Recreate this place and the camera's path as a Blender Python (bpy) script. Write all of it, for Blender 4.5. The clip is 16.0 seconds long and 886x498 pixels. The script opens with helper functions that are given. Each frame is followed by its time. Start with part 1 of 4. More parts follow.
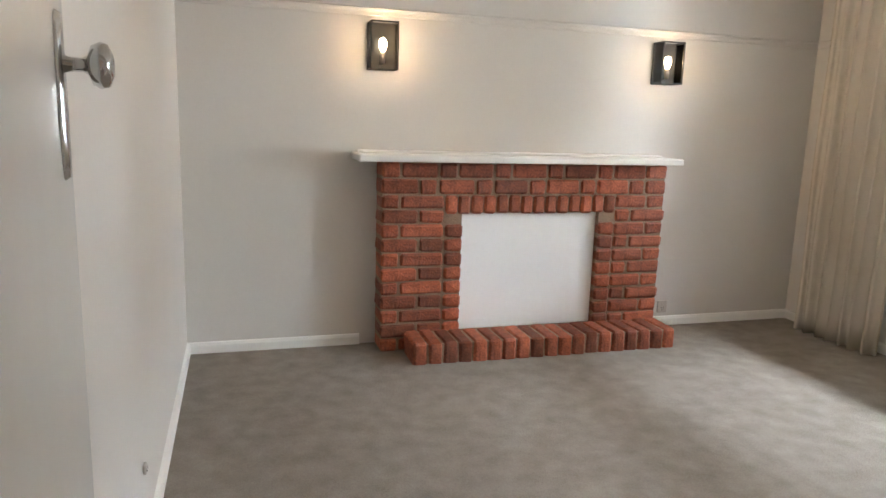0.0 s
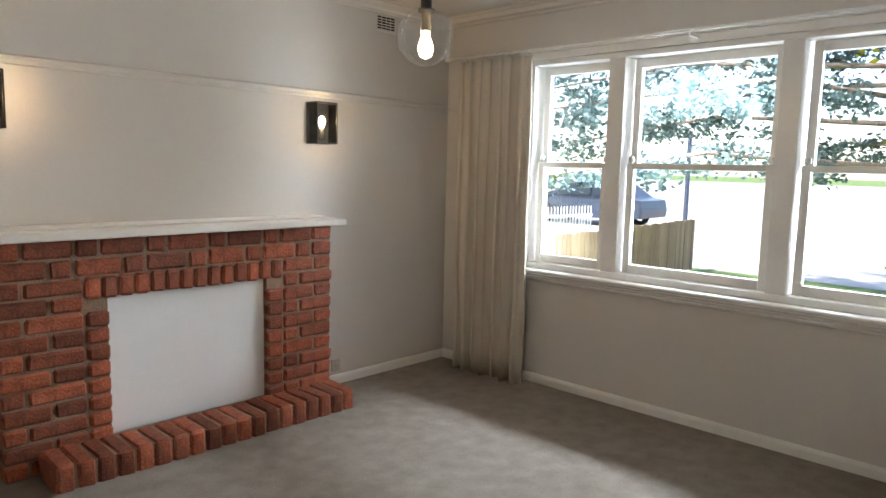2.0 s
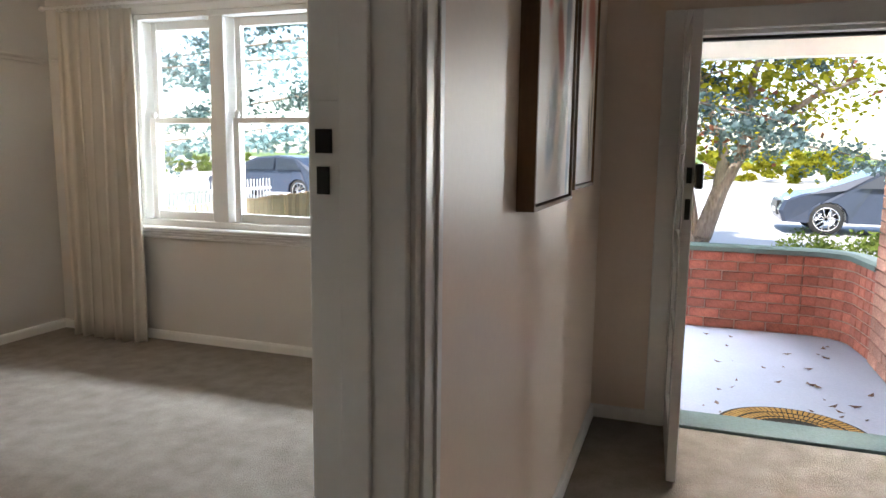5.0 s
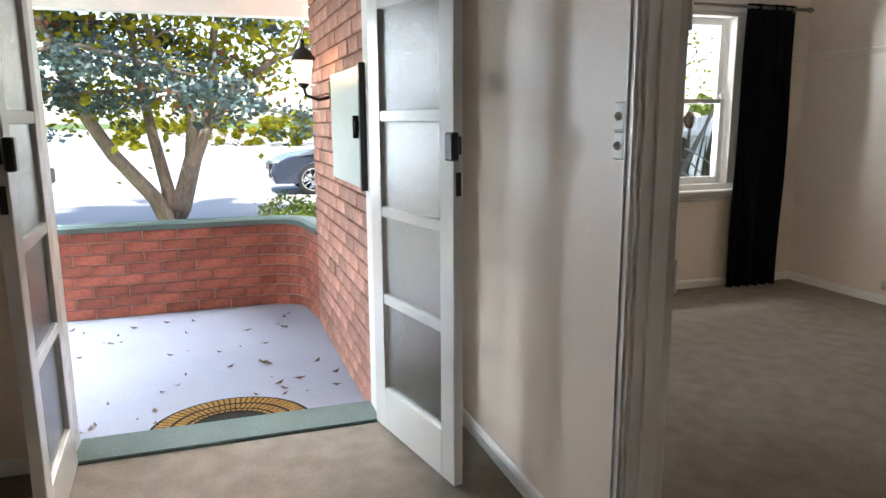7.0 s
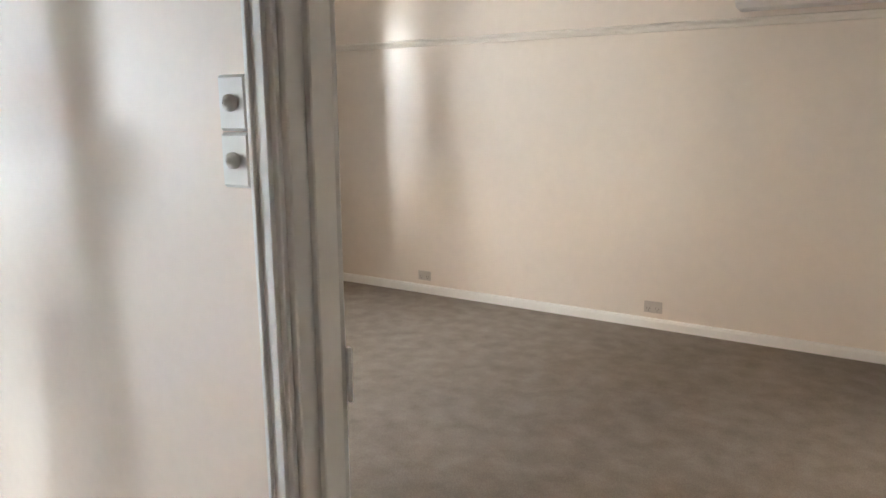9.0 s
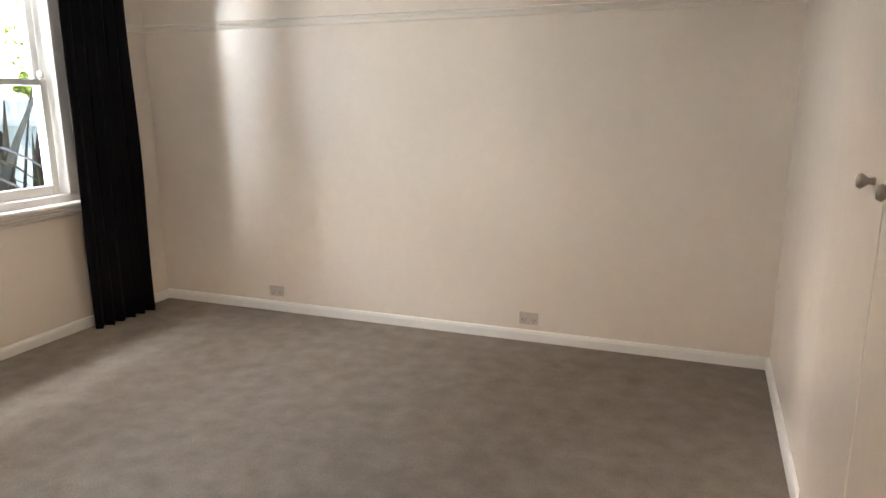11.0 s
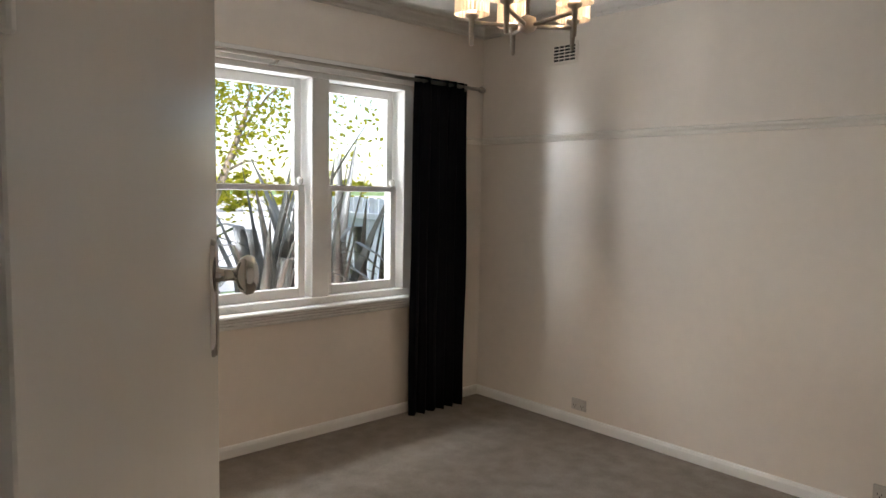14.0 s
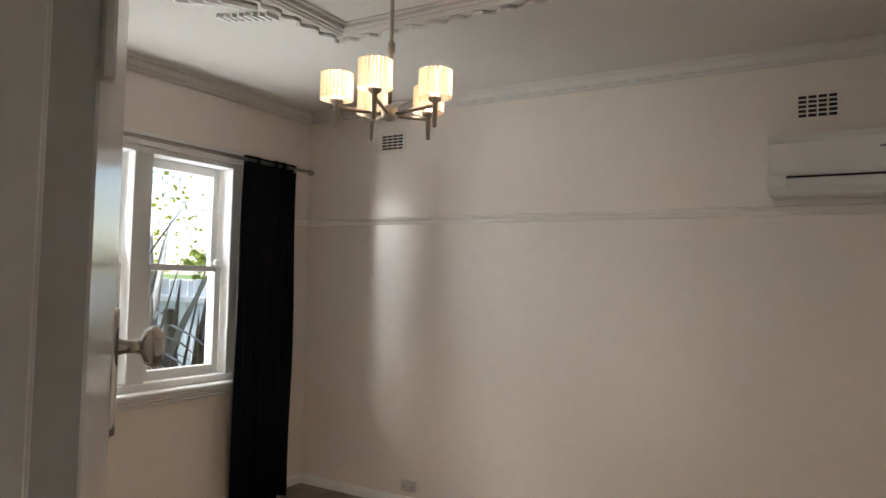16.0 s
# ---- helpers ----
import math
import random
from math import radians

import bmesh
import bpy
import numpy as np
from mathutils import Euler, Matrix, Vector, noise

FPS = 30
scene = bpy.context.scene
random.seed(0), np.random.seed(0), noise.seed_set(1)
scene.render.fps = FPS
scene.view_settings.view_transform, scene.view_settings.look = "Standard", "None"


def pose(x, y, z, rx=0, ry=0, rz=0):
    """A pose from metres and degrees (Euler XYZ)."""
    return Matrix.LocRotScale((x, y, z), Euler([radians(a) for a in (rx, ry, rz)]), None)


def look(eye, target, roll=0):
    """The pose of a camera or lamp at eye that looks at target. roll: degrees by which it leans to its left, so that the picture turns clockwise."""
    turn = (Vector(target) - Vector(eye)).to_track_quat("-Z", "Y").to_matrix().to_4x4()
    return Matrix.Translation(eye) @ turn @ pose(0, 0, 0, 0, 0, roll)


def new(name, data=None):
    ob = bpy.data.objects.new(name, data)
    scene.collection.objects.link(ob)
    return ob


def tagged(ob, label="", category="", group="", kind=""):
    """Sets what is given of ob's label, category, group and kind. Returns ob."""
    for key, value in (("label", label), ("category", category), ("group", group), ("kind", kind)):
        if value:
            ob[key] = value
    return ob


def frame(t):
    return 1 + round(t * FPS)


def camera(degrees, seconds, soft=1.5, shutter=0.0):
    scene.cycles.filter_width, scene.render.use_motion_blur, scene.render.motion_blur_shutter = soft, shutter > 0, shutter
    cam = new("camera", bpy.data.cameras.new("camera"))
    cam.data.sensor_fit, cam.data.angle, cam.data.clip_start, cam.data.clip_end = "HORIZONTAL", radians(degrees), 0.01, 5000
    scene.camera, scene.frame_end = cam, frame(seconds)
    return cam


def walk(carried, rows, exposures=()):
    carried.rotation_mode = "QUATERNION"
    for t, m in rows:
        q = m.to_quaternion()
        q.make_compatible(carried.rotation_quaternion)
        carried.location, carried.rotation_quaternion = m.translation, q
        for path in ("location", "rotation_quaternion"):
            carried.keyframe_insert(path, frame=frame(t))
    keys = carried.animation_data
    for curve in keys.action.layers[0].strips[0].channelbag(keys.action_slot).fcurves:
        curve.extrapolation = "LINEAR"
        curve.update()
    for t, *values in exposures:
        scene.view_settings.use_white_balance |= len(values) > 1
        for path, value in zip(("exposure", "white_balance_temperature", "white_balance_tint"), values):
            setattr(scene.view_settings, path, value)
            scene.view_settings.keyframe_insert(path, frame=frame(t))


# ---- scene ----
S = 1.08  # one drawing unit in metres


def U(x, y, z):
    return Vector((x * S, y * S, z * S))


cam = camera(65.5, 16.0)
PATH = [
    (0, (-0.681, -0.189, 1.355), (-0.156, 1.555, 1.019), 1.8),
    (0.5, (-0.694, -0.039, 1.412), (0.045, 1.620, 1.051), 1.8),
    (1, (-0.700, 0.051, 1.448), (0.244, 1.606, 1.096), 1.6),
    (1.5, (-0.690, 0.094, 1.483), (0.430, 1.534, 1.164), 1.5),
    (2, (-0.702, 0.119, 1.502), (0.628, 1.389, 1.284), 1.3),
    (2.5, (-0.692, 0.126, 1.483), (0.829, 1.169, 1.308), 1.2),
    (3, (-0.700, 0.104, 1.482), (0.910, 1.000, 1.305), 1.2),
    (3.2, (-0.709, 0.088, 1.485), (0.927, 0.936, 1.304), 1.3),
    (5.5, (-0.572, -0.795, 1.328), (1.337, -0.296, 1.005), 0.2),
    (6, (-0.428, -1.002, 1.378), (1.381, -0.805, 1.039), -0.2),
    (6.5, (-0.251, -1.075, 1.368), (1.559, -1.256, 1.025), -0.5),
    (7, (-0.051, -1.102, 1.357), (1.674, -1.681, 1.014), -0.3),
    (7.5, (0.168, -1.166, 1.344), (1.762, -2.043, 0.998), -0.1),
    (8, (0.381, -1.243, 1.364), (1.819, -2.356, 1.014), 0.1),
    (8.5, (0.640, -1.344, 1.362), (1.868, -2.682, 1.005), -0.1),
    (9, (0.780, -1.452, 1.349), (1.722, -3.005, 0.989), -0.2),
    (9.5, (0.928, -1.619, 1.334), (1.553, -3.323, 0.968), -0.3),
    (12, (0.925, -2.126, 1.428), (1.704, -3.906, 0.954), 0.2),
    (12.5, (0.925, -2.167, 1.435), (1.952, -3.818, 0.964), 0.3),
    (13, (0.945, -2.158, 1.477), (2.137, -3.693, 1.005), 0.5),
    (13.5, (0.965, -2.163, 1.509), (2.306, -3.59, 1.107), 0.9),
    (14, (0.961, -2.163, 1.483), (2.431, -3.509, 1.313), 1),
    (14.5, (0.953, -2.165, 1.471), (2.469, -3.469, 1.499), 1.2),
    (15, (0.974, -2.142, 1.471), (2.349, -3.592, 1.553), 1.4),
    (15.5, (1.007, -2.097, 1.473), (2.225, -3.682, 1.559), 1.4),
    (16, (1.053, -2.01, 1.458), (2.094, -3.715, 1.545), 1.5),
]
walk(cam, [(t, look(U(*eye), U(*aim), roll)) for t, eye, aim, roll in PATH],
     [(0.0, 3.1), (1.5, 2.65), (2.0, 2.55), (3.0, 2.45), (5.5, 2.65), (7.0, 2.35), (8.0, 2.45), (8.5, 2.95), (9.5, 3.35), (12.0, 3.05), (13.5, 2.6), (14.5, 2.2), (16.0, 2.4)])

# ---- world and sun ----
world = bpy.data.worlds.new("sky")
scene.world = world
world.use_nodes = True
wn = world.node_tree
sky = wn.nodes.new("ShaderNodeTexSky")
sky.sky_type, sky.sun_disc = "NISHITA", False
sky.sun_elevation, sky.sun_rotation = radians(52), radians(250)
wn.links.new(sky.outputs[0], wn.nodes["Background"].inputs[0])
wn.nodes["Background"].inputs[1].default_value = 0.085
sun = new("sun", bpy.data.lights.new("sun", "SUN"))
sun.data.energy, sun.data.angle, sun.data.color = 2.0, radians(0.6), (1.0, 0.95, 0.87)
sun.matrix_world = look((-30, 11, 42), (0, 0, 0))


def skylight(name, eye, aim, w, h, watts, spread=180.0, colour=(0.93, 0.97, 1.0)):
    """Added area lamp outside an opening, to brighten the room behind it."""
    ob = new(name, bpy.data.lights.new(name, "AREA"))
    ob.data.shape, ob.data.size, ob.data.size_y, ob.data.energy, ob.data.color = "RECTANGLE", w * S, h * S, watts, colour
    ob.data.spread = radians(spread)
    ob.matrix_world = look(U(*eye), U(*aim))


# added, out of view: high for sky, low for ground bounce, side for horizon
skylight("sky_fill_lounge", (4.7, 1.7, 3.7), (2.0, 1.85, 0.9), 4.2, 2.2, 1150, colour=(0.79, 0.90, 1.0))
skylight("ground_fill_lounge", (4.3, 1.85, 0.15), (2.0, 1.85, 2.0), 2.6, 1.0, 32, colour=(0.79, 0.90, 1.0))
skylight("side_fill_lounge", (5.75, 0.62, 1.75), (0.4, 2.7, 1.0), 0.8, 1.8, 46, colour=(0.79, 0.90, 1.0))
skylight("sky_fill_bedroom", (5.35, -3.95, 3.4), (2.8, -3.95, 0.8), 2.6, 1.4, 112)
skylight("ground_fill_bedroom", (5.2, -3.95, 0.15), (2.6, -3.95, 2.0), 2.6, 0.8, 48)
# this lamp also mirrors as a bright patch in the satin south wall
skylight("side_fill_bedroom", (6.3, -2.3, 1.6), (2.2, -5.6, 1.0), 0.55, 1.5, 17)
# tinted warm and narrowed, so it lifts the hall more than the porch
skylight("hall_fill", (6.6, -0.95, 3.1), (1.0, -0.95, 1.5), 2.6, 1.1, 110, 50.0, (1.0, 0.93, 0.85))


def bulb(name, x, y, z, watts, colour, r=0.02):
    ob = new(name, bpy.data.lights.new(name, "POINT"))
    ob.data.energy, ob.data.color, ob.data.shadow_soft_size = watts, colour, r
    ob.location = U(x, y, z)
    return ob


WARM = (1.0, 0.66, 0.34)

# ---- materials ----


def material(name, colour, rough=0.6, spread=0.12, scale=6.0, fine=60.0, bump=0.15, metal=0.0, spec=0.5, second=None, tone=0.0, stretch=(1, 1, 1)):
    """Two scales of colour variation and a fine relief; tone adds a shift from piece to piece."""
    m = bpy.data.materials.new(name)
    m.use_nodes = True
    n, l = m.node_tree.nodes, m.node_tree.links
    b = n["Principled BSDF"]
    b.inputs["Roughness"].default_value, b.inputs["Metallic"].default_value = rough, metal
    b.inputs["Specular IOR Level"].default_value = spec
    co = n.new("ShaderNodeTexCoord")
    mp = n.new("ShaderNodeMapping")
    mp.inputs["Scale"].default_value = stretch
    l.new(co.outputs["Object"], mp.inputs[0])
    big, small = n.new("ShaderNodeTexNoise"), n.new("ShaderNodeTexNoise")
    big.inputs["Scale"].default_value, small.inputs["Scale"].default_value = scale, fine
    big.inputs["Detail"].default_value, small.inputs["Detail"].default_value = 4, 3
    l.new(mp.outputs[0], big.inputs["Vector"])
    l.new(mp.outputs[0], small.inputs["Vector"])
    mix = n.new("ShaderNodeMath")
    mix.operation = "MULTIPLY_ADD"
    mix.inputs[1].default_value, mix.inputs[2].default_value = 0.45, 0.0
    add = n.new("ShaderNodeMath")
    add.operation = "MULTIPLY_ADD"
    add.inputs[1].default_value = 0.55
    l.new(small.outputs[0], mix.inputs[0])
    l.new(big.outputs[0], add.inputs[0])
    l.new(mix.outputs[0], add.inputs[2])
    ramp = n.new("ShaderNodeValToRGB")
    e = ramp.color_ramp.elements
    e[0].position, e[1].position = 0.32, 0.68
    dark = [c * (1 - spread) for c in colour]
    light = [min(1, c * (1 + spread)) for c in (second or colour)]
    e[0].color, e[1].color = (*dark, 1), (*light, 1)
    l.new(add.outputs[0], ramp.inputs[0])
    out = ramp.outputs[0]
    if tone:
        info, hsv, rng = n.new("ShaderNodeObjectInfo"), n.new("ShaderNodeHueSaturation"), n.new("ShaderNodeMapRange")
        rng.inputs[3].default_value, rng.inputs[4].default_value = 1 - tone, 1 + tone
        l.new(info.outputs["Random"], rng.inputs[0])
        l.new(rng.outputs[0], hsv.inputs["Value"])
        l.new(out, hsv.inputs["Color"])
        out = hsv.outputs[0]
    l.new(out, b.inputs["Base Color"])
    if bump:
        bp = n.new("ShaderNodeBump")
        bp.inputs["Strength"].default_value, bp.inputs["Distance"].default_value = bump, 0.01
        l.new(small.outputs[0], bp.inputs["Height"])
        l.new(bp.outputs[0], b.inputs["Normal"])
    return m


def shader(m):
    return m.node_tree.nodes["Principled BSDF"].inputs


M_WALL = material("greige wall paint", (0.63, 0.595, 0.555), 0.55, 0.03, 1.5, 90, 0.04)
M_BWALL = material("cream satin wall paint", (0.82, 0.735, 0.65), 0.22, 0.03, 1.2, 14, 0.02, spec=1.0)
M_RAIL = material("cream rail paint", (0.78, 0.725, 0.65), 0.4, 0.02, 3, 30, 0.0)
M_HALL = material("warm hall paint", (0.78, 0.65, 0.55), 0.4, 0.03, 1.2, 40, 0.05)
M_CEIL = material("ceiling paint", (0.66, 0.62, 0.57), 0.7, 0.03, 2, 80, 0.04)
M_TRIM = material("white gloss trim", (0.80, 0.78, 0.75), 0.3, 0.03, 3, 30, 0.04)
M_DOOR = material("white enamel door", (0.76, 0.745, 0.72), 0.22, 0.02, 2, 8, 0.05, stretch=(1, 1, 0.2))
M_CARPET = material("taupe carpet", (0.225, 0.19, 0.155), 0.95, 0.09, 9.0, 190, 0.8, second=(0.285, 0.25, 0.215), spec=0.1)
M_BRICK = material("red clinker brick", (0.18, 0.042, 0.02), 0.7, 0.4, 9, 70, 0.45, second=(0.30, 0.078, 0.034), tone=0.45)
M_MORTAR = material("brown mortar", (0.27, 0.18, 0.125), 0.9, 0.2, 20, 120, 0.6)
M_PBRICK = material("pink-red house brick", (0.25, 0.10, 0.07), 0.8, 0.25, 8, 70, 0.5, second=(0.42, 0.22, 0.165), tone=0.3)
M_PBRICK2 = material("dark red wall brick", (0.20, 0.05, 0.03), 0.8, 0.3, 8, 70, 0.5, second=(0.32, 0.105, 0.07), tone=0.3)
M_PMORTAR = material("grey mortar", (0.34, 0.25, 0.21), 0.9, 0.15, 20, 120, 0.5)
M_BOARD = material("white board", (0.82, 0.81, 0.80), 0.5, 0.02, 3, 50, 0.03)
M_BLACK = material("black metal", (0.012, 0.011, 0.010), 0.42, 0.2, 10, 80, 0.1)
M_CHROME = material("chrome", (0.62, 0.61, 0.60), 0.12, 0.04, 5, 30, 0.02, metal=1.0)
M_BRUSH = material("brushed nickel", (0.42, 0.37, 0.32), 0.3, 0.08, 8, 90, 0.05, metal=1.0)
M_LINEN = material("cream linen curtain", (0.66, 0.60, 0.52), 0.9, 0.06, 5, 300, 0.35, spec=0.1, stretch=(1, 1, 0.4))
M_VELVET = material("black curtain cloth", (0.003, 0.003, 0.005), 0.85, 0.3, 5, 200, 0.2, spec=0.15)
M_OAK = material("dark oak frame", (0.16, 0.085, 0.035), 0.5, 0.25, 6, 60, 0.2, stretch=(1, 1, 0.15))
M_PORCH = material("pale porch paint", (0.27, 0.275, 0.34), 0.8, 0.08, 2, 60, 0.15, spec=0.2)
M_GREEN = material("grey-green paint", (0.10, 0.14, 0.135), 0.8, 0.15, 5, 60, 0.15, spec=0.2)
M_METER = material("pale green meter box", (0.40, 0.46, 0.43), 0.45, 0.08, 4, 60, 0.08)
M_PLASTIC = material("white plastic", (0.74, 0.71, 0.66), 0.35, 0.02, 5, 40, 0.02)
M_OUTLET = material("aged outlet plastic", (0.50, 0.45, 0.40), 0.4, 0.04, 5, 40, 0.02)
M_AC = material("air conditioner plastic", (0.78, 0.76, 0.73), 0.35, 0.02, 5, 40, 0.02)
M_DARK = material("dark void", (0.015, 0.014, 0.013), 0.9, 0.2, 10, 50, 0.1)
M_BARK = material("grey-brown bark", (0.17, 0.13, 0.105), 0.9, 0.35, 4, 40, 0.8, second=(0.26, 0.21, 0.175), stretch=(1, 1, 0.3))
M_LAWN = material("lawn", (0.07, 0.13, 0.025), 0.95, 0.4, 1.2, 60, 0.7, second=(0.13, 0.19, 0.05))
M_ROAD = material("sunlit concrete road", (0.42, 0.41, 0.40), 0.85, 0.12, 0.6, 40, 0.3)
M_FENCE = material("weathered timber paling", (0.34, 0.24, 0.155), 0.85, 0.25, 4, 50, 0.4, tone=0.2, stretch=(1, 1, 0.15))
M_GFENCE = material("pale blue-grey paling", (0.42, 0.47, 0.55), 0.8, 0.15, 4, 50, 0.3, tone=0.15, stretch=(1, 1, 0.15))
M_CAR = material("dark blue-grey car paint", (0.035, 0.045, 0.07), 0.25, 0.05, 3, 30, 0.0)
M_TYRE = material("tyre rubber", (0.015, 0.015, 0.015), 0.85, 0.2, 20, 90, 0.2)
M_CARGLASS = material("dark car glass", (0.02, 0.025, 0.03), 0.05, 0.05, 3, 30, 0.0)
M_LAMPGLASS = material("lamp lens", (0.7, 0.72, 0.75), 0.1, 0.05, 6, 60, 0.05)
M_MATD = material("black rubber mat", (0.02, 0.018, 0.016), 0.9, 0.3, 20, 120, 0.4, spec=0.1)
M_MATG = material("tan coir", (0.27, 0.15, 0.045), 0.95, 0.3, 20, 160, 0.6, spec=0.1)
M_DEAD = material("dead leaf", (0.10, 0.05, 0.03), 0.8, 0.3, 20, 60, 0.2)
M_FLAX = material("purple-green flax", (0.022, 0.021, 0.023), 0.35, 0.4, 3, 30, 0.2, second=(0.05, 0.052, 0.045), tone=0.5)
M_ROOF = material("roof tile", (0.2, 0.1, 0.07), 0.8, 0.2, 3, 40, 0.3)
M_RENDER = material("pale render", (0.6, 0.58, 0.55), 0.8, 0.1, 2, 40, 0.2)


def leafy(name, a, b, glow=0.35):
    m = material(name, a, 0.7, 0.25, 0.8, 6, 0.0, second=b, spec=0.1)
    n, l = m.node_tree.nodes, m.node_tree.links
    tr, mx = n.new("ShaderNodeBsdfTranslucent"), n.new("ShaderNodeMixShader")
    ramp = n["Color Ramp"]
    l.new(ramp.outputs[0], tr.inputs[0])
    mx.inputs[0].default_value = glow
    l.new(n["Principled BSDF"].outputs[0], mx.inputs[1])
    l.new(tr.outputs[0], mx.inputs[2])
    l.new(mx.outputs[0], n["Material Output"].inputs[0])
    return m


M_LEAF = leafy("green and yellow leaf", (0.14, 0.18, 0.012), (0.36, 0.32, 0.03), 0.6)
M_LEAFR = leafy("reddish leaf", (0.25, 0.08, 0.05), (0.32, 0.14, 0.09))
M_SPRUCE = leafy("blue-green needle", (0.025, 0.055, 0.05), (0.15, 0.21, 0.22), 0.2)
M_HEDGE = leafy("hedge leaf", (0.10, 0.16, 0.03), (0.22, 0.27, 0.06))
M_SHADE = leafy("pleated cream shade", (0.80, 0.62, 0.50), (0.84, 0.68, 0.58), 0.5)
M_FROST = leafy("lantern glass", (0.75, 0.75, 0.75), (0.85, 0.85, 0.85), 0.6)


def clear_glass(name, rough=0.0, bump=0.0, scale=60):
    m = bpy.data.materials.new(name)
    m.use_nodes = True
    n, l = m.node_tree.nodes, m.node_tree.links
    if bump:
        b = shader(m)
        b["Base Color"].default_value = (0.80, 0.82, 0.80, 1)
        b["Roughness"].default_value, b["Transmission Weight"].default_value = rough, 1.0
        b["IOR"].default_value = 1.3
        vo, bp = n.new("ShaderNodeTexVoronoi"), n.new("ShaderNodeBump")
        co = n.new("ShaderNodeTexCoord")
        l.new(co.outputs["Object"], vo.inputs["Vector"])
        vo.inputs["Scale"].default_value = scale
        bp.inputs["Strength"].default_value, bp.inputs["Distance"].default_value = bump, 0.01
        l.new(vo.outputs["Distance"], bp.inputs["Height"])
        l.new(bp.outputs[0], b["Normal"])
        return m
    tr, gl, mx, fr = (n.new(k) for k in ("ShaderNodeBsdfTransparent", "ShaderNodeBsdfGlossy", "ShaderNodeMixShader", "ShaderNodeFresnel"))
    gl.inputs["Roughness"].default_value = 0.02
    fr.inputs["IOR"].default_value = 1.4
    l.new(fr.outputs[0], mx.inputs[0])
    l.new(tr.outputs[0], mx.inputs[1])
    l.new(gl.outputs[0], mx.inputs[2])
    l.new(mx.outputs[0], n["Material Output"].inputs[0])
    return m


M_GLASS = clear_glass("window glass")
M_GLOBE = clear_glass("thin globe glass")
M_GLOBE.node_tree.links.remove(M_GLOBE.node_tree.nodes["Mix Shader"].inputs[0].links[0])
M_GLOBE.node_tree.nodes["Mix Shader"].inputs[0].default_value = 0.18
M_HAMMER = clear_glass("hammered glass", 0.18, 0.13, 75)


def glowing(name, colour, strength):
    m = bpy.data.materials.new(name)
    m.use_nodes = True
    b = shader(m)
    b["Emission Color"].default_value, b["Emission Strength"].default_value = (*colour, 1), strength
    return m


M_FILAMENT = glowing("lit bulb", (1.0, 0.80, 0.52), 2.0)


def canvas(name, washes):
    """Watercolour tulips: soft-edged oval washes (x, z, half width, half height, lean, colour) on a cream ground."""
    m = bpy.data.materials.new(name)
    m.use_nodes = True
    n, l = m.node_tree.nodes, m.node_tree.links
    co, no, sub, wob = (n.new(k) for k in ("ShaderNodeTexCoord", "ShaderNodeTexNoise", "ShaderNodeVectorMath", "ShaderNodeVectorMath"))
    no.inputs["Scale"].default_value, no.inputs["Detail"].default_value = 9, 5
    sub.operation, wob.operation = "SUBTRACT", "MULTIPLY_ADD"
    sub.inputs[1].default_value, wob.inputs[1].default_value = (0.5, 0.5, 0.5), (0.05, 0.0, 0.08)
    l.new(co.outputs["Object"], no.inputs["Vector"])
    l.new(no.outputs["Color"], sub.inputs[0])
    l.new(sub.outputs[0], wob.inputs[0])
    l.new(co.outputs["Object"], wob.inputs[2])
    last = None
    for x, z, w, h, lean, colour in washes:
        mp, ln, rg, mx = (n.new(k) for k in ("ShaderNodeMapping", "ShaderNodeVectorMath", "ShaderNodeMapRange", "ShaderNodeMix"))
        mp.vector_type = "TEXTURE"
        mp.inputs["Location"].default_value, mp.inputs["Rotation"].default_value = (x * S, -0.024 * S, z * S), (0, radians(lean), 0)
        mp.inputs["Scale"].default_value = (w * S, 1.0, h * S)
        ln.operation = "LENGTH"
        rg.inputs[1].default_value, rg.inputs[2].default_value, rg.inputs[3].default_value, rg.inputs[4].default_value = 0.55, 1.05, 1.0, 0.0
        mx.data_type = "RGBA"
        l.new(wob.outputs[0], mp.inputs[0])
        l.new(mp.outputs[0], ln.inputs[0])
        l.new(ln.outputs["Value"], rg.inputs[0])
        l.new(rg.outputs[0], mx.inputs[0])
        if last:
            l.new(last, mx.inputs[6])
        else:
            mx.inputs[6].default_value = (0.66, 0.60, 0.54, 1)
        mx.inputs[7].default_value = (*colour, 1)
        last = mx.outputs[2]
    l.new(last, shader(m)["Base Color"])
    shader(m)["Roughness"].default_value = 0.5
    return m


CORAL, SLATE, BLUE, SAGE = (0.50, 0.17, 0.12), (0.15, 0.15, 0.16), (0.27, 0.32, 0.38), (0.34, 0.36, 0.32)
TULIPS_A = [(-0.06, 0.23, 0.07, 0.17, 22, BLUE), (0.12, 0.25, 0.06, 0.20, 18, SAGE), (0.17, 0.52, 0.05, 0.30, 6, SLATE), (0.05, 0.46, 0.055, 0.13, -14, CORAL), (-0.13, 0.60, 0.055, 0.10, -8, CORAL), (-0.03, 0.62, 0.06, 0.09, 0, SAGE), (-0.06, 0.72, 0.06, 0.08, 10, SLATE), (0.06, 0.76, 0.06, 0.07, 0, CORAL), (0.22, 0.14, 0.03, 0.16, 4, BLUE)]
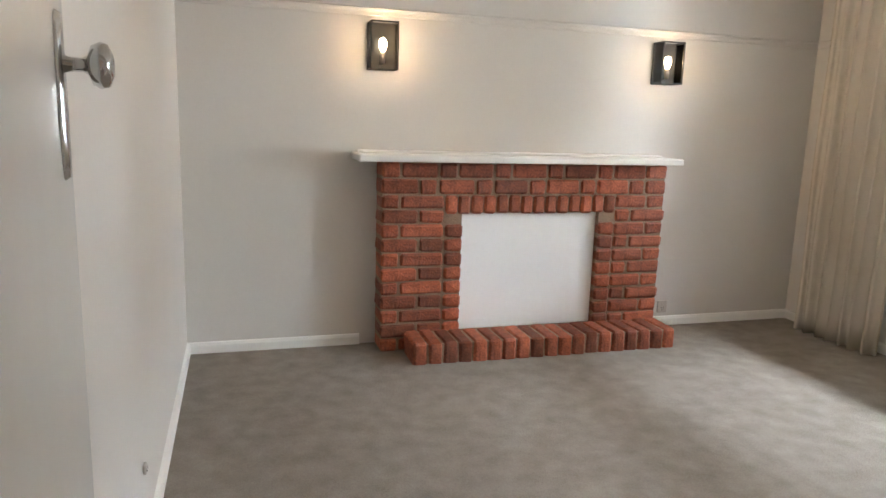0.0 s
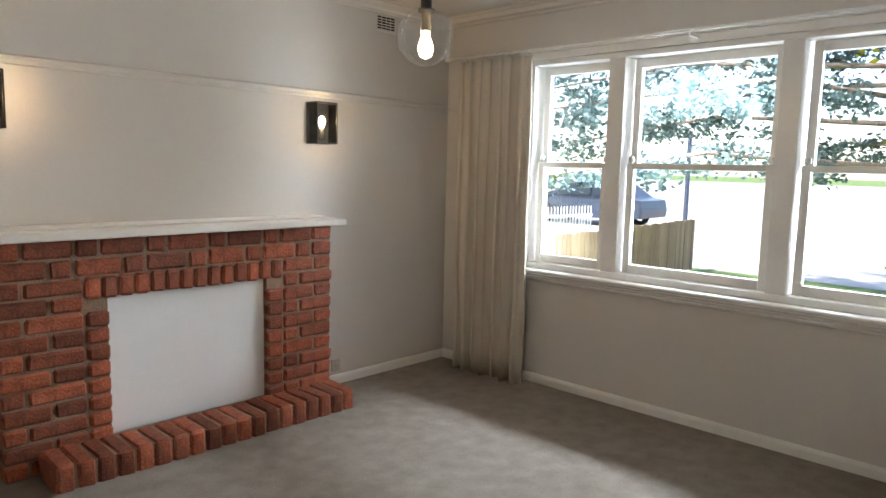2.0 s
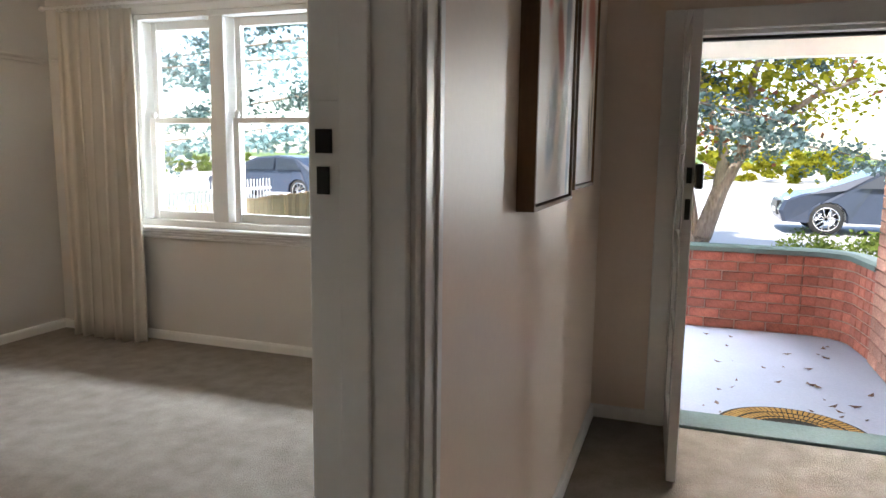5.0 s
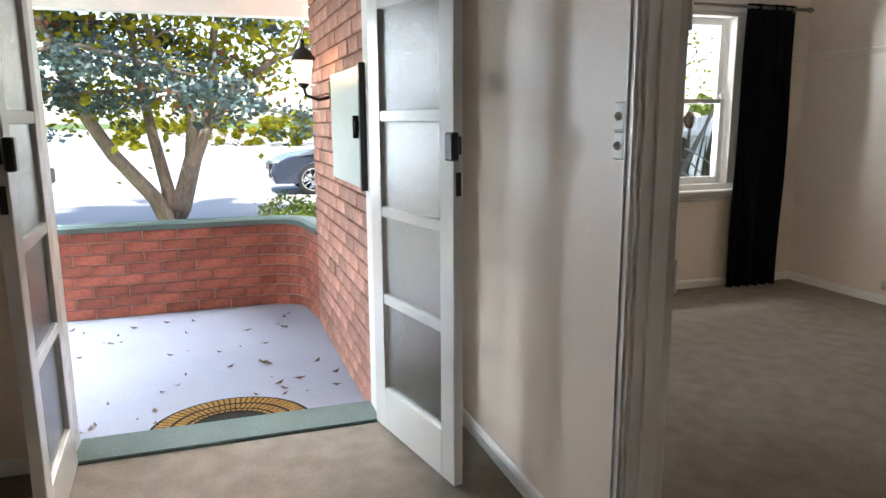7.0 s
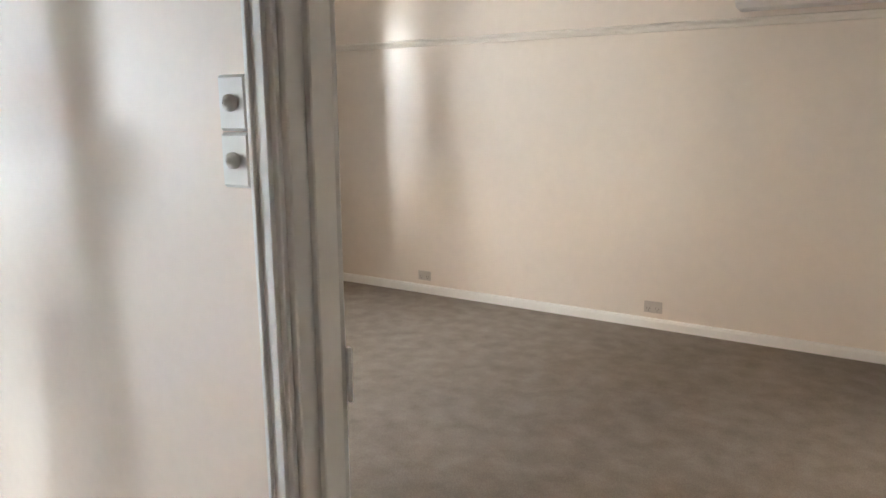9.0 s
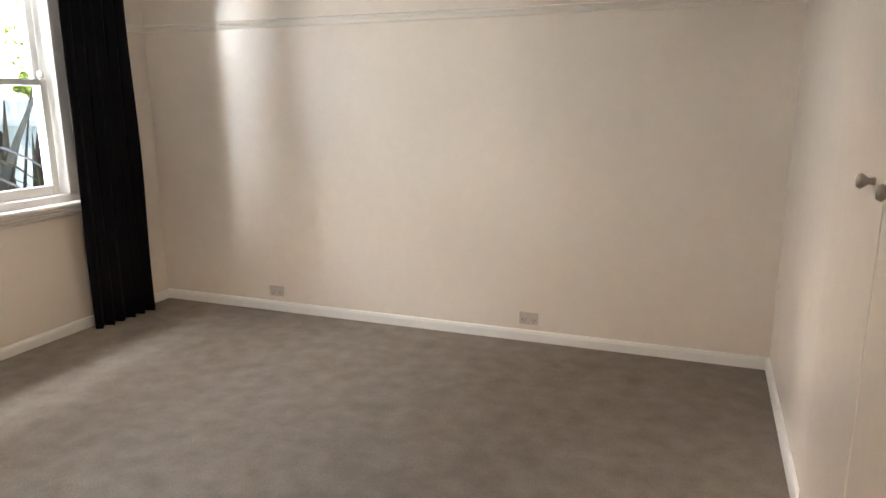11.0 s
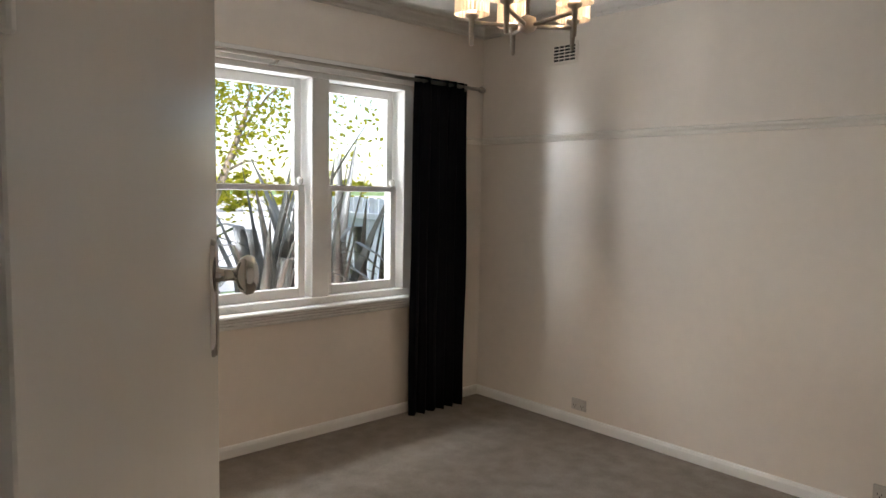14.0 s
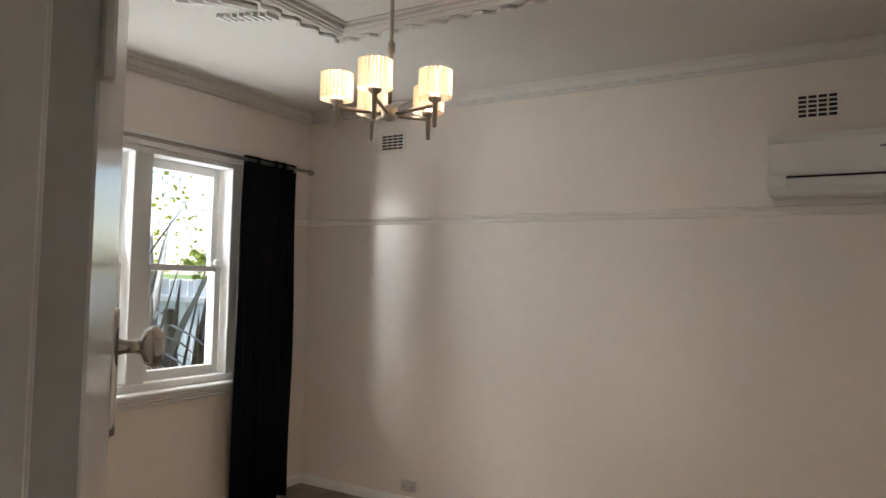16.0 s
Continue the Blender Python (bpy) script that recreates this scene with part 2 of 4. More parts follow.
TULIPS_B = [(0.08, 0.60, 0.11, 0.17, -8, CORAL), (0.14, 0.48, 0.04, 0.10, 6, CORAL), (0.15, 0.22, 0.018, 0.20, 5, SLATE), (0.10, 0.20, 0.016, 0.16, -10, SLATE), (0.19, 0.16, 0.016, 0.13, 14, BLUE), (-0.12, 0.55, 0.05, 0.14, 12, (0.55, 0.30, 0.24)), (-0.14, 0.16, 0.10, 0.12, 0, (0.50, 0.49, 0.52))]


# ---- mesh tools ----


def finish(name, bm, mat, parent=None, smooth=False):
    for v in bm.verts:
        v.co *= S
    me = bpy.data.meshes.new(name)
    bmesh.ops.recalc_face_normals(bm, faces=bm.faces)
    bm.to_mesh(me)
    bm.free()
    me.materials.append(mat)
    if smooth:
        me.polygons.foreach_set("use_smooth", [True] * len(me.polygons))
    ob = new(name, me)
    if parent:
        ob.parent = parent
    return ob


def add_box(bm, x0, x1, y0, y1, z0, z1, bevel=0.0, seg=1):
    r = bmesh.ops.create_cube(bm, size=1)
    for v in r["verts"]:
        v.co = Vector((x0 + (v.co.x + 0.5) * (x1 - x0), y0 + (v.co.y + 0.5) * (y1 - y0), z0 + (v.co.z + 0.5) * (z1 - z0)))
    if bevel:
        es = {e for v in r["verts"] for e in v.link_edges}
        bmesh.ops.bevel(bm, geom=list(es), offset=bevel, segments=seg, affect="EDGES")


def box(name, x0, x1, y0, y1, z0, z1, mat, parent=None, bevel=0.0, seg=1):
    bm = bmesh.new()
    add_box(bm, x0, x1, y0, y1, z0, z1, bevel, seg)
    return finish(name, bm, mat, parent)


def boxes(name, rows, mat, parent=None, bevel=0.0):
    bm = bmesh.new()
    for r in rows:
        add_box(bm, *r, bevel)
    return finish(name, bm, mat, parent)


def add_tube(bm, pts, radii, n=10, caps=True):
    """A tube through points with a radius at each."""
    pts = [Vector(p) for p in pts]
    rings = []
    for i, p in enumerate(pts):
        d = (pts[min(i + 1, len(pts) - 1)] - pts[max(i - 1, 0)]).normalized()
        side = d.orthogonal().normalized() if abs(d.z) < 0.98 else Vector((1, 0, 0))
        if abs(d.z) < 0.98:
            side = d.cross(Vector((0, 0, 1))).normalized()
        other = d.cross(side).normalized()
        r = radii[i] if hasattr(radii, "__len__") else radii
        rings.append([bm.verts.new(p + (side * math.cos(2 * math.pi * k / n) + other * math.sin(2 * math.pi * k / n)) * r) for k in range(n)])
    for a, b in zip(rings, rings[1:]):
        for k in range(n):
            bm.faces.new((a[k], a[(k + 1) % n], b[(k + 1) % n], b[k]))
    if caps:
        bm.faces.new(rings[0])
        bm.faces.new(rings[-1])


def tube(name, pts, radii, mat, parent=None, n=10, smooth=True):
    bm = bmesh.new()
    add_tube(bm, pts, radii, n)
    return finish(name, bm, mat, parent, smooth)


def lathe(name, profile, mat, parent=None, n=24, axis="z", at=(0, 0, 0), cap=False):
    """Turns a profile of (radius, height) about an axis."""
    bm = bmesh.new()
    rings = []
    for r, h in profile:
        ring = []
        for k in range(n):
            a = 2 * math.pi * k / n
            c, s = r * math.cos(a), r * math.sin(a)
            p = {"z": (c, s, h), "x": (h, c, s), "y": (c, h, s)}[axis]
            ring.append(bm.verts.new(Vector(p) + Vector(at)))
        rings.append(ring)
    for a, b in zip(rings, rings[1:]):
        for k in range(n):
            bm.faces.new((a[k], a[(k + 1) % n], b[(k + 1) % n], b[k]))
    if cap:
        bm.faces.new(rings[0])
        bm.faces.new(rings[-1])
    return finish(name, bm, mat, parent, True)


def root(name, x, y, z, rz=0.0, **tags):
    ob = new(name)
    ob.matrix_world = Matrix.Translation(U(x, y, z)) @ pose(0, 0, 0, 0, 0, rz)
    ob.empty_display_size = 0.1
    return tagged(ob, **tags)


def setting(ob, label, category):
    return tagged(ob, label, category, kind="structure")


def extrude_profile(name, profile, start, end, out, mat, parent=None):
    """A moulding: the profile's (out, up) points run from start to end; out is the direction away from the wall."""
    bm = bmesh.new()
    a, b, o = Vector(start), Vector(end), Vector(out)
    up = Vector((0, 0, 1))
    va = [bm.verts.new(a + o * p + up * q) for p, q in profile]
    vb = [bm.verts.new(b + o * p + up * q) for p, q in profile]
    k = len(profile)
    for i in range(k):
        bm.faces.new((va[i], va[(i + 1) % k], vb[(i + 1) % k], vb[i]))
    bm.faces.new(va)
    bm.faces.new(vb)
    return finish(name, bm, mat, parent)


BASE = [(0, 0), (0.018, 0), (0.018, 0.068), (0.012, 0.082), (0, 0.086)]
RAIL = [(0, -0.026), (0.010, -0.022), (0.014, -0.006), (0.024, 0.004), (0.026, 0.014), (0.012, 0.020), (0, 0.022)]
CORNICE = [(0, -0.07), (0.012, -0.07), (0.018, -0.055), (0.035, -0.045), (0.05, -0.02), (0.065, -0.012), (0.07, 0), (0, 0)]
CEIL = 2.60

# ---- structure ----
setting(boxes("floor", [(-3.2, 3.2, -0.14, 3.9, -0.12, 0.022), (-3.2, 2.80, -2.19, -0.14, -0.12, 0.022), (-3.2, 4.5, -5.8, -2.19, -0.12, 0.022)], M_CARPET), "worn taupe cut-pile carpet through all rooms", "floor")
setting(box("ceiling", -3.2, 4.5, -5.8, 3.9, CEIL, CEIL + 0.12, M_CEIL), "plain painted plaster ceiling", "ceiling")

# lounge
setting(box("wall_north", -1.15, 3.40, 3.78, 3.93, 0, CEIL, M_WALL), "greige painted plaster wall behind the fireplace", "wall")
setting(box("wall_west", -1.15, -0.975, 0.03, 3.78, 0, CEIL, M_WALL), "greige painted plaster wall", "wall")
setting(boxes("wall_east", [(3.15, 3.40, -0.05, 0.62, 0, CEIL), (3.15, 3.40, 3.02, 3.78, 0, CEIL), (3.15, 3.40, 0.62, 3.02, 0, 0.83), (3.15, 3.40, 0.62, 3.02, 2.25, CEIL)], M_WALL),
        "greige painted wall below and round the window", "wall")
setting(boxes("wall_lounge_hall", [(-3.2, -0.86, -0.05, 0.03, 0, CEIL), (0.36, 3.15, -0.05, 0.03, 0, CEIL), (-0.86, 0.36, -0.05, 0.03, 1.92, CEIL)], M_WALL),
        "greige painted wall with a doorway", "wall")
setting(boxes("wall_hall_north", [(-3.2, -0.86, -0.14, -0.05, 0, CEIL), (0.36, 3.15, -0.14, -0.05, 0, CEIL), (-0.86, 0.36, -0.14, -0.05, 1.92, CEIL)], M_HALL),
        "warm white hall wall with two pictures", "wall")
# hall
setting(boxes("wall_front", [(2.80, 3.15, -0.47, -0.14, 0, CEIL), (2.80, 2.98, -2.11, -1.80, 0, CEIL), (2.80, 2.98, -1.80, -0.47, 1.90, CEIL)], M_HALL), "hall end wall round the front doors", "wall")
setting(boxes("wall_hall_south", [(-3.2, 0.62, -2.155, -2.11, 0, CEIL), (1.43, 2.98, -2.155, -2.11, 0, CEIL), (0.62, 1.43, -2.155, -2.11, 1.92, CEIL)], M_HALL), "warm white hall wall", "wall")
setting(box("wall_hall_end", -3.3, -3.2, -2.2, 0.03, 0, CEIL, M_HALL), "hall end wall", "wall")
# bedroom
setting(boxes("wall_bedroom_north", [(0.40, 0.62, -2.20, -2.155, 0, CEIL), (1.43, 4.40, -2.20, -2.155, 0, CEIL), (0.62, 1.43, -2.20, -2.155, 1.92, CEIL)], M_BWALL), "cream painted wall with a doorway", "wall")
setting(box("wall_bedroom_south", 0.40, 4.60, -5.82, -5.667, 0, CEIL, M_BWALL), "cream satin painted wall with soft window reflections", "wall")
setting(boxes("wall_bedroom_east", [(4.40, 4.62, -2.62, -2.20, 0, CEIL), (4.40, 4.62, -5.667, -5.04, 0, CEIL), (4.40, 4.62, -5.04, -2.62, 0, 0.80), (4.40, 4.62, -5.04, -2.62, 2.14, CEIL)], M_BWALL),
        "cream painted wall round the window", "wall")
setting(box("wall_bedroom_west", 0.40, 0.55, -5.667, -2.20, 0, CEIL, M_BWALL), "cream painted wall beside the wardrobe", "wall")

ROOMS = {
    "lounge": (((-0.975, 3.78), (0.0, 3.78), (0, -1)), ((1.98, 3.78), (3.15, 3.78), (0, -1)), ((-0.975, 0.03), (-0.975, 3.78), (1, 0)), ((3.15, 0.03), (3.15, 3.78), (-1, 0)), ((0.48, 0.03), (3.15, 0.03), (0, 1))),
    "hall": (((0.48, -0.14), (2.80, -0.14), (0, -1)), ((2.80, -0.47), (2.80, -0.14), (-1, 0)), ((1.48, -2.11), (2.80, -2.11), (0, 1)), ((2.80, -2.11), (2.80, -1.86), (-1, 0)), ((-3.2, -2.11), (0.51, -2.11), (0, 1))),
    "bedroom": (((0.55, -5.667), (4.40, -5.667), (0, 1)), ((4.40, -5.667), (4.40, -2.20), (-1, 0)), ((0.55, -5.667), (0.55, -4.08), (1, 0)), ((1.54, -2.20), (4.40, -2.20), (0, -1))),
}
for room, runs in ROOMS.items():
    for a, b, o in runs:
        setting(extrude_profile("baseboard", BASE, (*a, 0), (*b, 0), (*o, 0), M_TRIM), "white painted timber skirting board", "baseboard")
        if room != "lounge":
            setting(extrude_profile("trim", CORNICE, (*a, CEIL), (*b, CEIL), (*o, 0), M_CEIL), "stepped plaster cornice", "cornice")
for a, b, o in (((-0.975, 3.78), (3.15, 3.78), (0, -1)), ((-0.975, 0.03), (-0.975, 3.78), (1, 0)), ((0.48, 0.03), (3.15, 0.03), (0, 1)), ((3.15, 3.02), (3.15, 3.78), (-1, 0)), ((3.15, 0.03), (3.15, 0.6), (-1, 0))):
    setting(extrude_profile("trim", RAIL, (*a, 1.95), (*b, 1.95), (*o, 0), M_WALL), "painted timber picture rail", "picture rail")
for a, b, o in (((-0.975, 3.78), (3.15, 3.78), (0, -1)), ((-0.975, 0.03), (-0.975, 3.78), (1, 0)), ((-0.975, 0.03), (3.15, 0.03), (0, 1)), ((3.15, 0.03), (3.15, 3.78), (-1, 0))):
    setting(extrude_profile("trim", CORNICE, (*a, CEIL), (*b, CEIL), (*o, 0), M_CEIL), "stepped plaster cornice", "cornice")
for a, b, o in (((0.55, -5.667), (4.40, -5.667), (0, 1)), ((4.40, -5.667), (4.40, -5.06), (-1, 0)), ((0.55, -5.667), (0.55, -4.08), (1, 0))):
    setting(extrude_profile("trim", RAIL, (*a, 1.83), (*b, 1.83), (*o, 0), M_RAIL), "cream painted timber picture rail", "picture rail")

# egg-shaped blocks along the south cornice
bm = bmesh.new()
for k in range(32):
    x0 = 0.62 + 0.116 * k
    add_box(bm, x0, x0 + 0.088, -5.657, -5.634, CEIL - 0.068, CEIL - 0.040, 0.010, 2)
setting(finish("trim", bm, M_CEIL), "row of rounded blocks under the plaster cornice", "cornice")

# door linings and architraves


def lining(name, x0, x1, y0, y1, top, label, slim=1.0):
    """Jambs, stops and head of a doorway in a wall along x, with moulded architraves on both faces."""
    r = setting(root(name, (x0 + x1) / 2, (y0 + y1) / 2, 0), label, "door frame")
    cx, cy, t = (x0 + x1) / 2, (y0 + y1) / 2, 0.022
    w, d = (x1 - x0) / 2, (y1 - y0) / 2
    boxes("jamb", [(-w, -w + t, -d, d, 0, top), (w - t, w, -d, d, 0, top), (-w + t, w - t, -d, d, top - t, top)], M_TRIM, r, 0.002)
    boxes("stop", [(-w + t, -w + t + 0.012, -d * 0.3, d * 0.3, 0, top - t), (w - t - 0.012, w - t, -d * 0.3, d * 0.3, 0, top - t)], M_TRIM, r, 0.002)
    rows = []
    for s in (-1, 1):
        for q, (a, b, h) in enumerate(((0.008, 0.030, 0.010), (0.030, 0.075, 0.018), (0.075, 0.100, 0.024))):
            a, b = (a * slim, b * slim) if s > 0 else (a, b)
            f0, f1 = (d, d + h) if s > 0 else (-d - h, -d)
            b = (0.100 * slim if s > 0 else 0.100) - 0.0015 * q
            rows += [(-w - b + 0.015, -w - a + 0.015, f0, f1, 0, top + b), (w + a - 0.015, w + b - 0.015, f0, f1, 0, top + b), (-w - a + 0.015, w + a - 0.015, f0, f1, top + a, top + b)]
    boxes("architrave", rows, M_TRIM, r, 0.0015)
    return r


lounge_frame = lining("door_frame_lounge", -0.86, 0.36, -0.14, 0.03, 1.92, "white painted lounge door frame with old latch holes")
lining("door_frame_bedroom", 0.62, 1.43, -2.20, -2.11, 1.92, "white painted bedroom door frame", 0.45)
# latch keeps in the lounge jamb
box("keep_plate", 0.583, 0.587, 0.02, 0.08, 1.235, 1.425, M_TRIM, lounge_frame, 0.001)
boxes("latch_hole", [(0.578, 0.5825, 0.04, 0.068, 1.343, 1.381), (0.578, 0.5825, 0.045, 0.066, 1.278, 1.322)], M_DARK, lounge_frame)


# ---- windows ----


def window(name, x, sashes, z0, z1, y0, y1, label, wall_x):
    """Timber double-hung sashes in one frame on a wall facing -x; sashes are rows of glass edges in y."""
    r = setting(root(name, x, 0, 0), label, "window")
    st, zm = 0.045, z0 + (z1 - z0) * 0.505
    front = wall_x - x
    fr, gl = [], []
    fr += [(front, front + 0.2, y0, y1, z0 - 0.10, z0 - 0.055), (front, front + 0.2, y0, y1, z1 + 0.055, z1 + 0.09)]
    edges = [y0] + [v for a, b in sashes for v in (a - st - 0.012, b + st + 0.012)] + [y1]
    for a, b in zip(edges[0::2], edges[1::2]):
        fr.append((front, front + 0.2, a, b, z0 - 0.055, z1 + 0.055))
    boxes("frame", fr, M_TRIM, r, 0.004)
    for a, b in sashes:
        up, lo = [], []
        for lst, d, p, q in ((lo, 0.0, z0, zm - 0.018), (up, 0.045, zm + 0.018, z1)):
            lst += [(d - 0.02, d + 0.02, a - st, a, p - 0.055 if d == 0 else p - 0.036, q + 0.036 if d == 0 else q + 0.055),
                    (d - 0.02, d + 0.02, b, b + st, p - 0.055 if d == 0 else p - 0.036, q + 0.036 if d == 0 else q + 0.055),
                    (d - 0.019, d + 0.019, a, b, p - 0.055 if d == 0 else p - 0.036, p), (d - 0.019, d + 0.019, a, b, q, q + (0.036 if d == 0 else 0.055))]
        boxes("lower_sash", lo, M_TRIM, r, 0.003)
        boxes("upper_sash", up, M_TRIM, r, 0.003)
        for d, p, q in ((0, z0, zm - 0.018), (0.045, zm + 0.018, z1)):
            g = box("pane", d - 0.002, d + 0.002, a - 0.004, b + 0.004, p - 0.004, q + 0.004, M_GLASS, r)
            g.visible_shadow = False
        # rounded sash horns
        boxes("horn", [(-0.022, 0.018, b + 0.006, b + st - 0.006, zm + 0.018, zm + 0.065), (-0.022, 0.018, a - st + 0.006, a - 0.006, zm + 0.018, zm + 0.065)], M_TRIM, r, 0.012)
    ar = []
    for k, (a, b, h) in enumerate(((0.0, 0.05, 0.014), (0.05, 0.075, 0.022))):
        ar += [(front - h, front, y0 - b, y0 - a, z0 - 0.10, z1 + 0.09 + b), (front - h, front, y1 + a, y1 + b, z0 - 0.10, z1 + 0.09 + b), (front - h, front, y0 - a, y1 + a, z1 + 0.09 + a, z1 + 0.09 + b)]
    boxes("architrave", ar, M_TRIM, r, 0.003)
    sill = [(front - 0.07, front + 0.02, y0 - 0.09, y1 + 0.09, z0 - 0.122, z0 - 0.098), (front - 0.05, front, y0 - 0.08, y1 + 0.08, z0 - 0.142, z0 - 0.122), (front - 0.032, front, y0 - 0.08, y1 + 0.08, z0 - 0.162, z0 - 0.142), (front - 0.018, front, y0 - 0.08, y1 + 0.08, z0 - 0.182, z0 - 0.162)]
    boxes("sill", sill, M_TRIM, r, 0.006)
    return r


window("window_1", 3.23, ((0.750, 1.232), (1.455, 2.242), (2.466, 2.918)), 0.922, 2.137, 0.64, 3.01, "white timber triple double-hung sash window", 3.15)
window("window_2", 4.48, ((-4.905, -4.458), (-4.230, -3.46), (-3.25, -2.76)), 0.902, 2.052, -5.03, -2.66, "white timber double-hung sash window", 4.40)


# ---- fabrics ----


def curtain(name, x, y0, y1, z0, z1, folds, depth, mat, label, gather=0.8, seed=1, parent_rod=None):
    """Hanging cloth with uneven pleats, narrower at the head."""
    r = root(name, x, (y0 + y1) / 2, 0, label=label, category="curtain")
    rnd = random.Random(seed)
    n, rows = folds * 10, 16
    ph = [rnd.uniform(-1.1, 1.1) for _ in range(folds + 2)]
    am = [rnd.uniform(0.35, 1.3) for _ in range(folds + 2)]
    bm, grid = bmesh.new(), []
    for j in range(rows + 1):
        v = j / rows
        z = z1 + (z0 - z1) * v
        wide = gather + (1 - gather) * min(1, v * 1.6) + 0.012 * math.sin(5 * v)
        line = []
        for i in range(n + 1):
            u = i / n
            f = u * folds
            k = int(f)
            a = depth * am[k] * (0.55 + 0.45 * v)
            dx = a * math.sin(2 * math.pi * f + ph[k] * (f - k) * (1 - (f - k)) * 4) + 0.006 * math.sin(9 * v + 13 * u)
            dy = (u - 0.5) * (y1 - y0) * wide + 0.010 * math.sin(4 * math.pi * f + 1.2)
            line.append(bm.verts.new((dx, dy, z + (0.007 * math.sin(2 * math.pi * f + 0.7) if j == rows else 0))))
        grid.append(line)
    for a, b in zip(grid, grid[1:]):
        for i in range(n):
            bm.faces.new((a[i], a[i + 1], b[i + 1], b[i]))
    ob = finish("cloth", bm, mat, r, True)
    so = ob.modifiers.new("thickness", "SOLIDIFY")
    so.thickness = 0.004
    return r


curtain("curtain", 3.02, 2.90, 3.545, 0.02, 2.245, 7, 0.05, M_LINEN, "cream linen pleated full-length curtain, drawn open", 0.98, 3)
curtain("curtain", 3.00, 0.05, 0.63, 0.02, 2.245, 7, 0.055, M_LINEN, "cream linen pleated full-length curtain, drawn open", 0.97, 8)
curtain("curtain", 4.30, -5.44, -4.95, 0.025, 2.19, 6, 0.026, M_VELVET, "black cloth full-length curtain on a rod", 0.92, 5)


def rod(name, x, y0, y1, z, r_, mat, ball, rings, label, wall):
    o = root(name, x, (y0 + y1) / 2, z, label=label, category="curtain rod")
    h = (y1 - y0) / 2
    tube("pole", [(0, -h, 0), (0, h, 0)], r_, mat, o, 12)
    for s in (-1, 1):
        lathe("finial", [(r_, 0), (r_ * 1.3, 0.008), (ball * 0.7, 0.012), (ball, 0.03), (ball * 0.7, 0.05), (0.001, 0.056)], mat, o, 14, "y", (0, s * h if s > 0 else -h - 0.05, 0))
    bs = [-h + 0.12, 0, h - 0.12]
    for b in bs:
        tube("bracket", [(0, b, -r_), (0.03, b, -r_ - 0.012), (wall - x, b, -r_ - 0.012)], 0.007, mat, o, 8)
    for y in rings:
        bm = bmesh.new()
        pts = [((r_ + 0.008) * math.cos(a), y - (y0 + y1) / 2, (r_ + 0.008) * math.sin(a) - 0.006) for a in np.linspace(0, 2 * math.pi, 13)]
        add_tube(bm, pts, 0.003, 6, False)
        finish("ring", bm, mat, o, True)
    return o


rod("curtain_rod", 3.01, 0.08, 3.62, 2.275, 0.009, M_TRIM, 0.018, [2.93 + 0.064 * i for i in range(10)] + [0.12 + 0.052 * i for i in range(10)], "white painted curtain rod with rings over the window", 3.15)
rod("curtain_rod", 4.30, -5.53, -2.5, 2.165, 0.012, M_BRUSH, 0.022, [], "brushed nickel curtain rod with ball ends", 4.40)


# ---- doors ----


def knob_set(leaf, x, z, face, mat, top=0.112):
    """Long oval backplate with a turned knob; face is the side along y."""
    bm = bmesh.new()
    n, w = 20, 0.019
    ring0, ring1 = [], []
    for k in range(n):
        a = 2 * math.pi * k / n
        c, s = math.cos(a), math.sin(a)
        px = w * math.copysign(abs(c) ** 0.6, c)
        pz = top * math.copysign(abs(s) ** 0.8, s)
        ring0.append(bm.verts.new((x + px, 0.0, z - 0.38 * top + pz)))
        ring1.append(bm.verts.new((x + px * 0.8, face * 0.007, z - 0.38 * top + pz * 0.96)))
    for k in range(n):
        bm.faces.new((ring0[k], ring0[(k + 1) % n], ring1[(k + 1) % n], ring1[k]))
    bm.faces.new(ring1)
    for v in bm.verts:
        v.co.y += face * 0.0205
    finish("backplate", bm, mat, leaf, True)
    f = face
    lathe("knob", [(0.013, 0.026 * f), (0.010, 0.034 * f), (0.009, 0.050 * f), (0.012, 0.056 * f), (0.026, 0.062 * f), (0.031, 0.072 * f), (0.028, 0.082 * f), (0.014, 0.088 * f), (0.001, 0.089 * f)], mat, leaf, 20, "y", (x, 0, z))


def flush_door(name, hx, hy, width, height, angle, knob_z, label, faces=(1, -1), plate_half=0.112, inset=0.065):
    """Flush leaf hinged at hx, hy; angle is the direction in which it points from the hinge."""
    r = root(name, hx, hy, 0, angle, label=label, category="door")
    box("leaf", 0.0, width, -0.02, 0.02, 0.032, height, M_DOOR, r, 0.002)
    for f in faces:
        knob_set(r, width - inset, knob_z, f, M_CHROME, plate_half)
    for z in (0.2, 0.9, height - 0.28):
        box("hinge", -0.006, 0.004, -0.028, -0.02, z, z + 0.09, M_TRIM, r, 0.002)
    return r


flush_door("door_lounge", -0.885, 0.075, 0.845, 1.90, 93.0, 1.415, "white enamel lounge door with chrome knob, wide open", (-1,))
flush_door("door_bedroom", 1.452, -2.232, 0.67, 1.85, -34.5, 1.35, "white enamel bedroom door with chrome knob, wide open", (-1,), 0.092, 0.045)


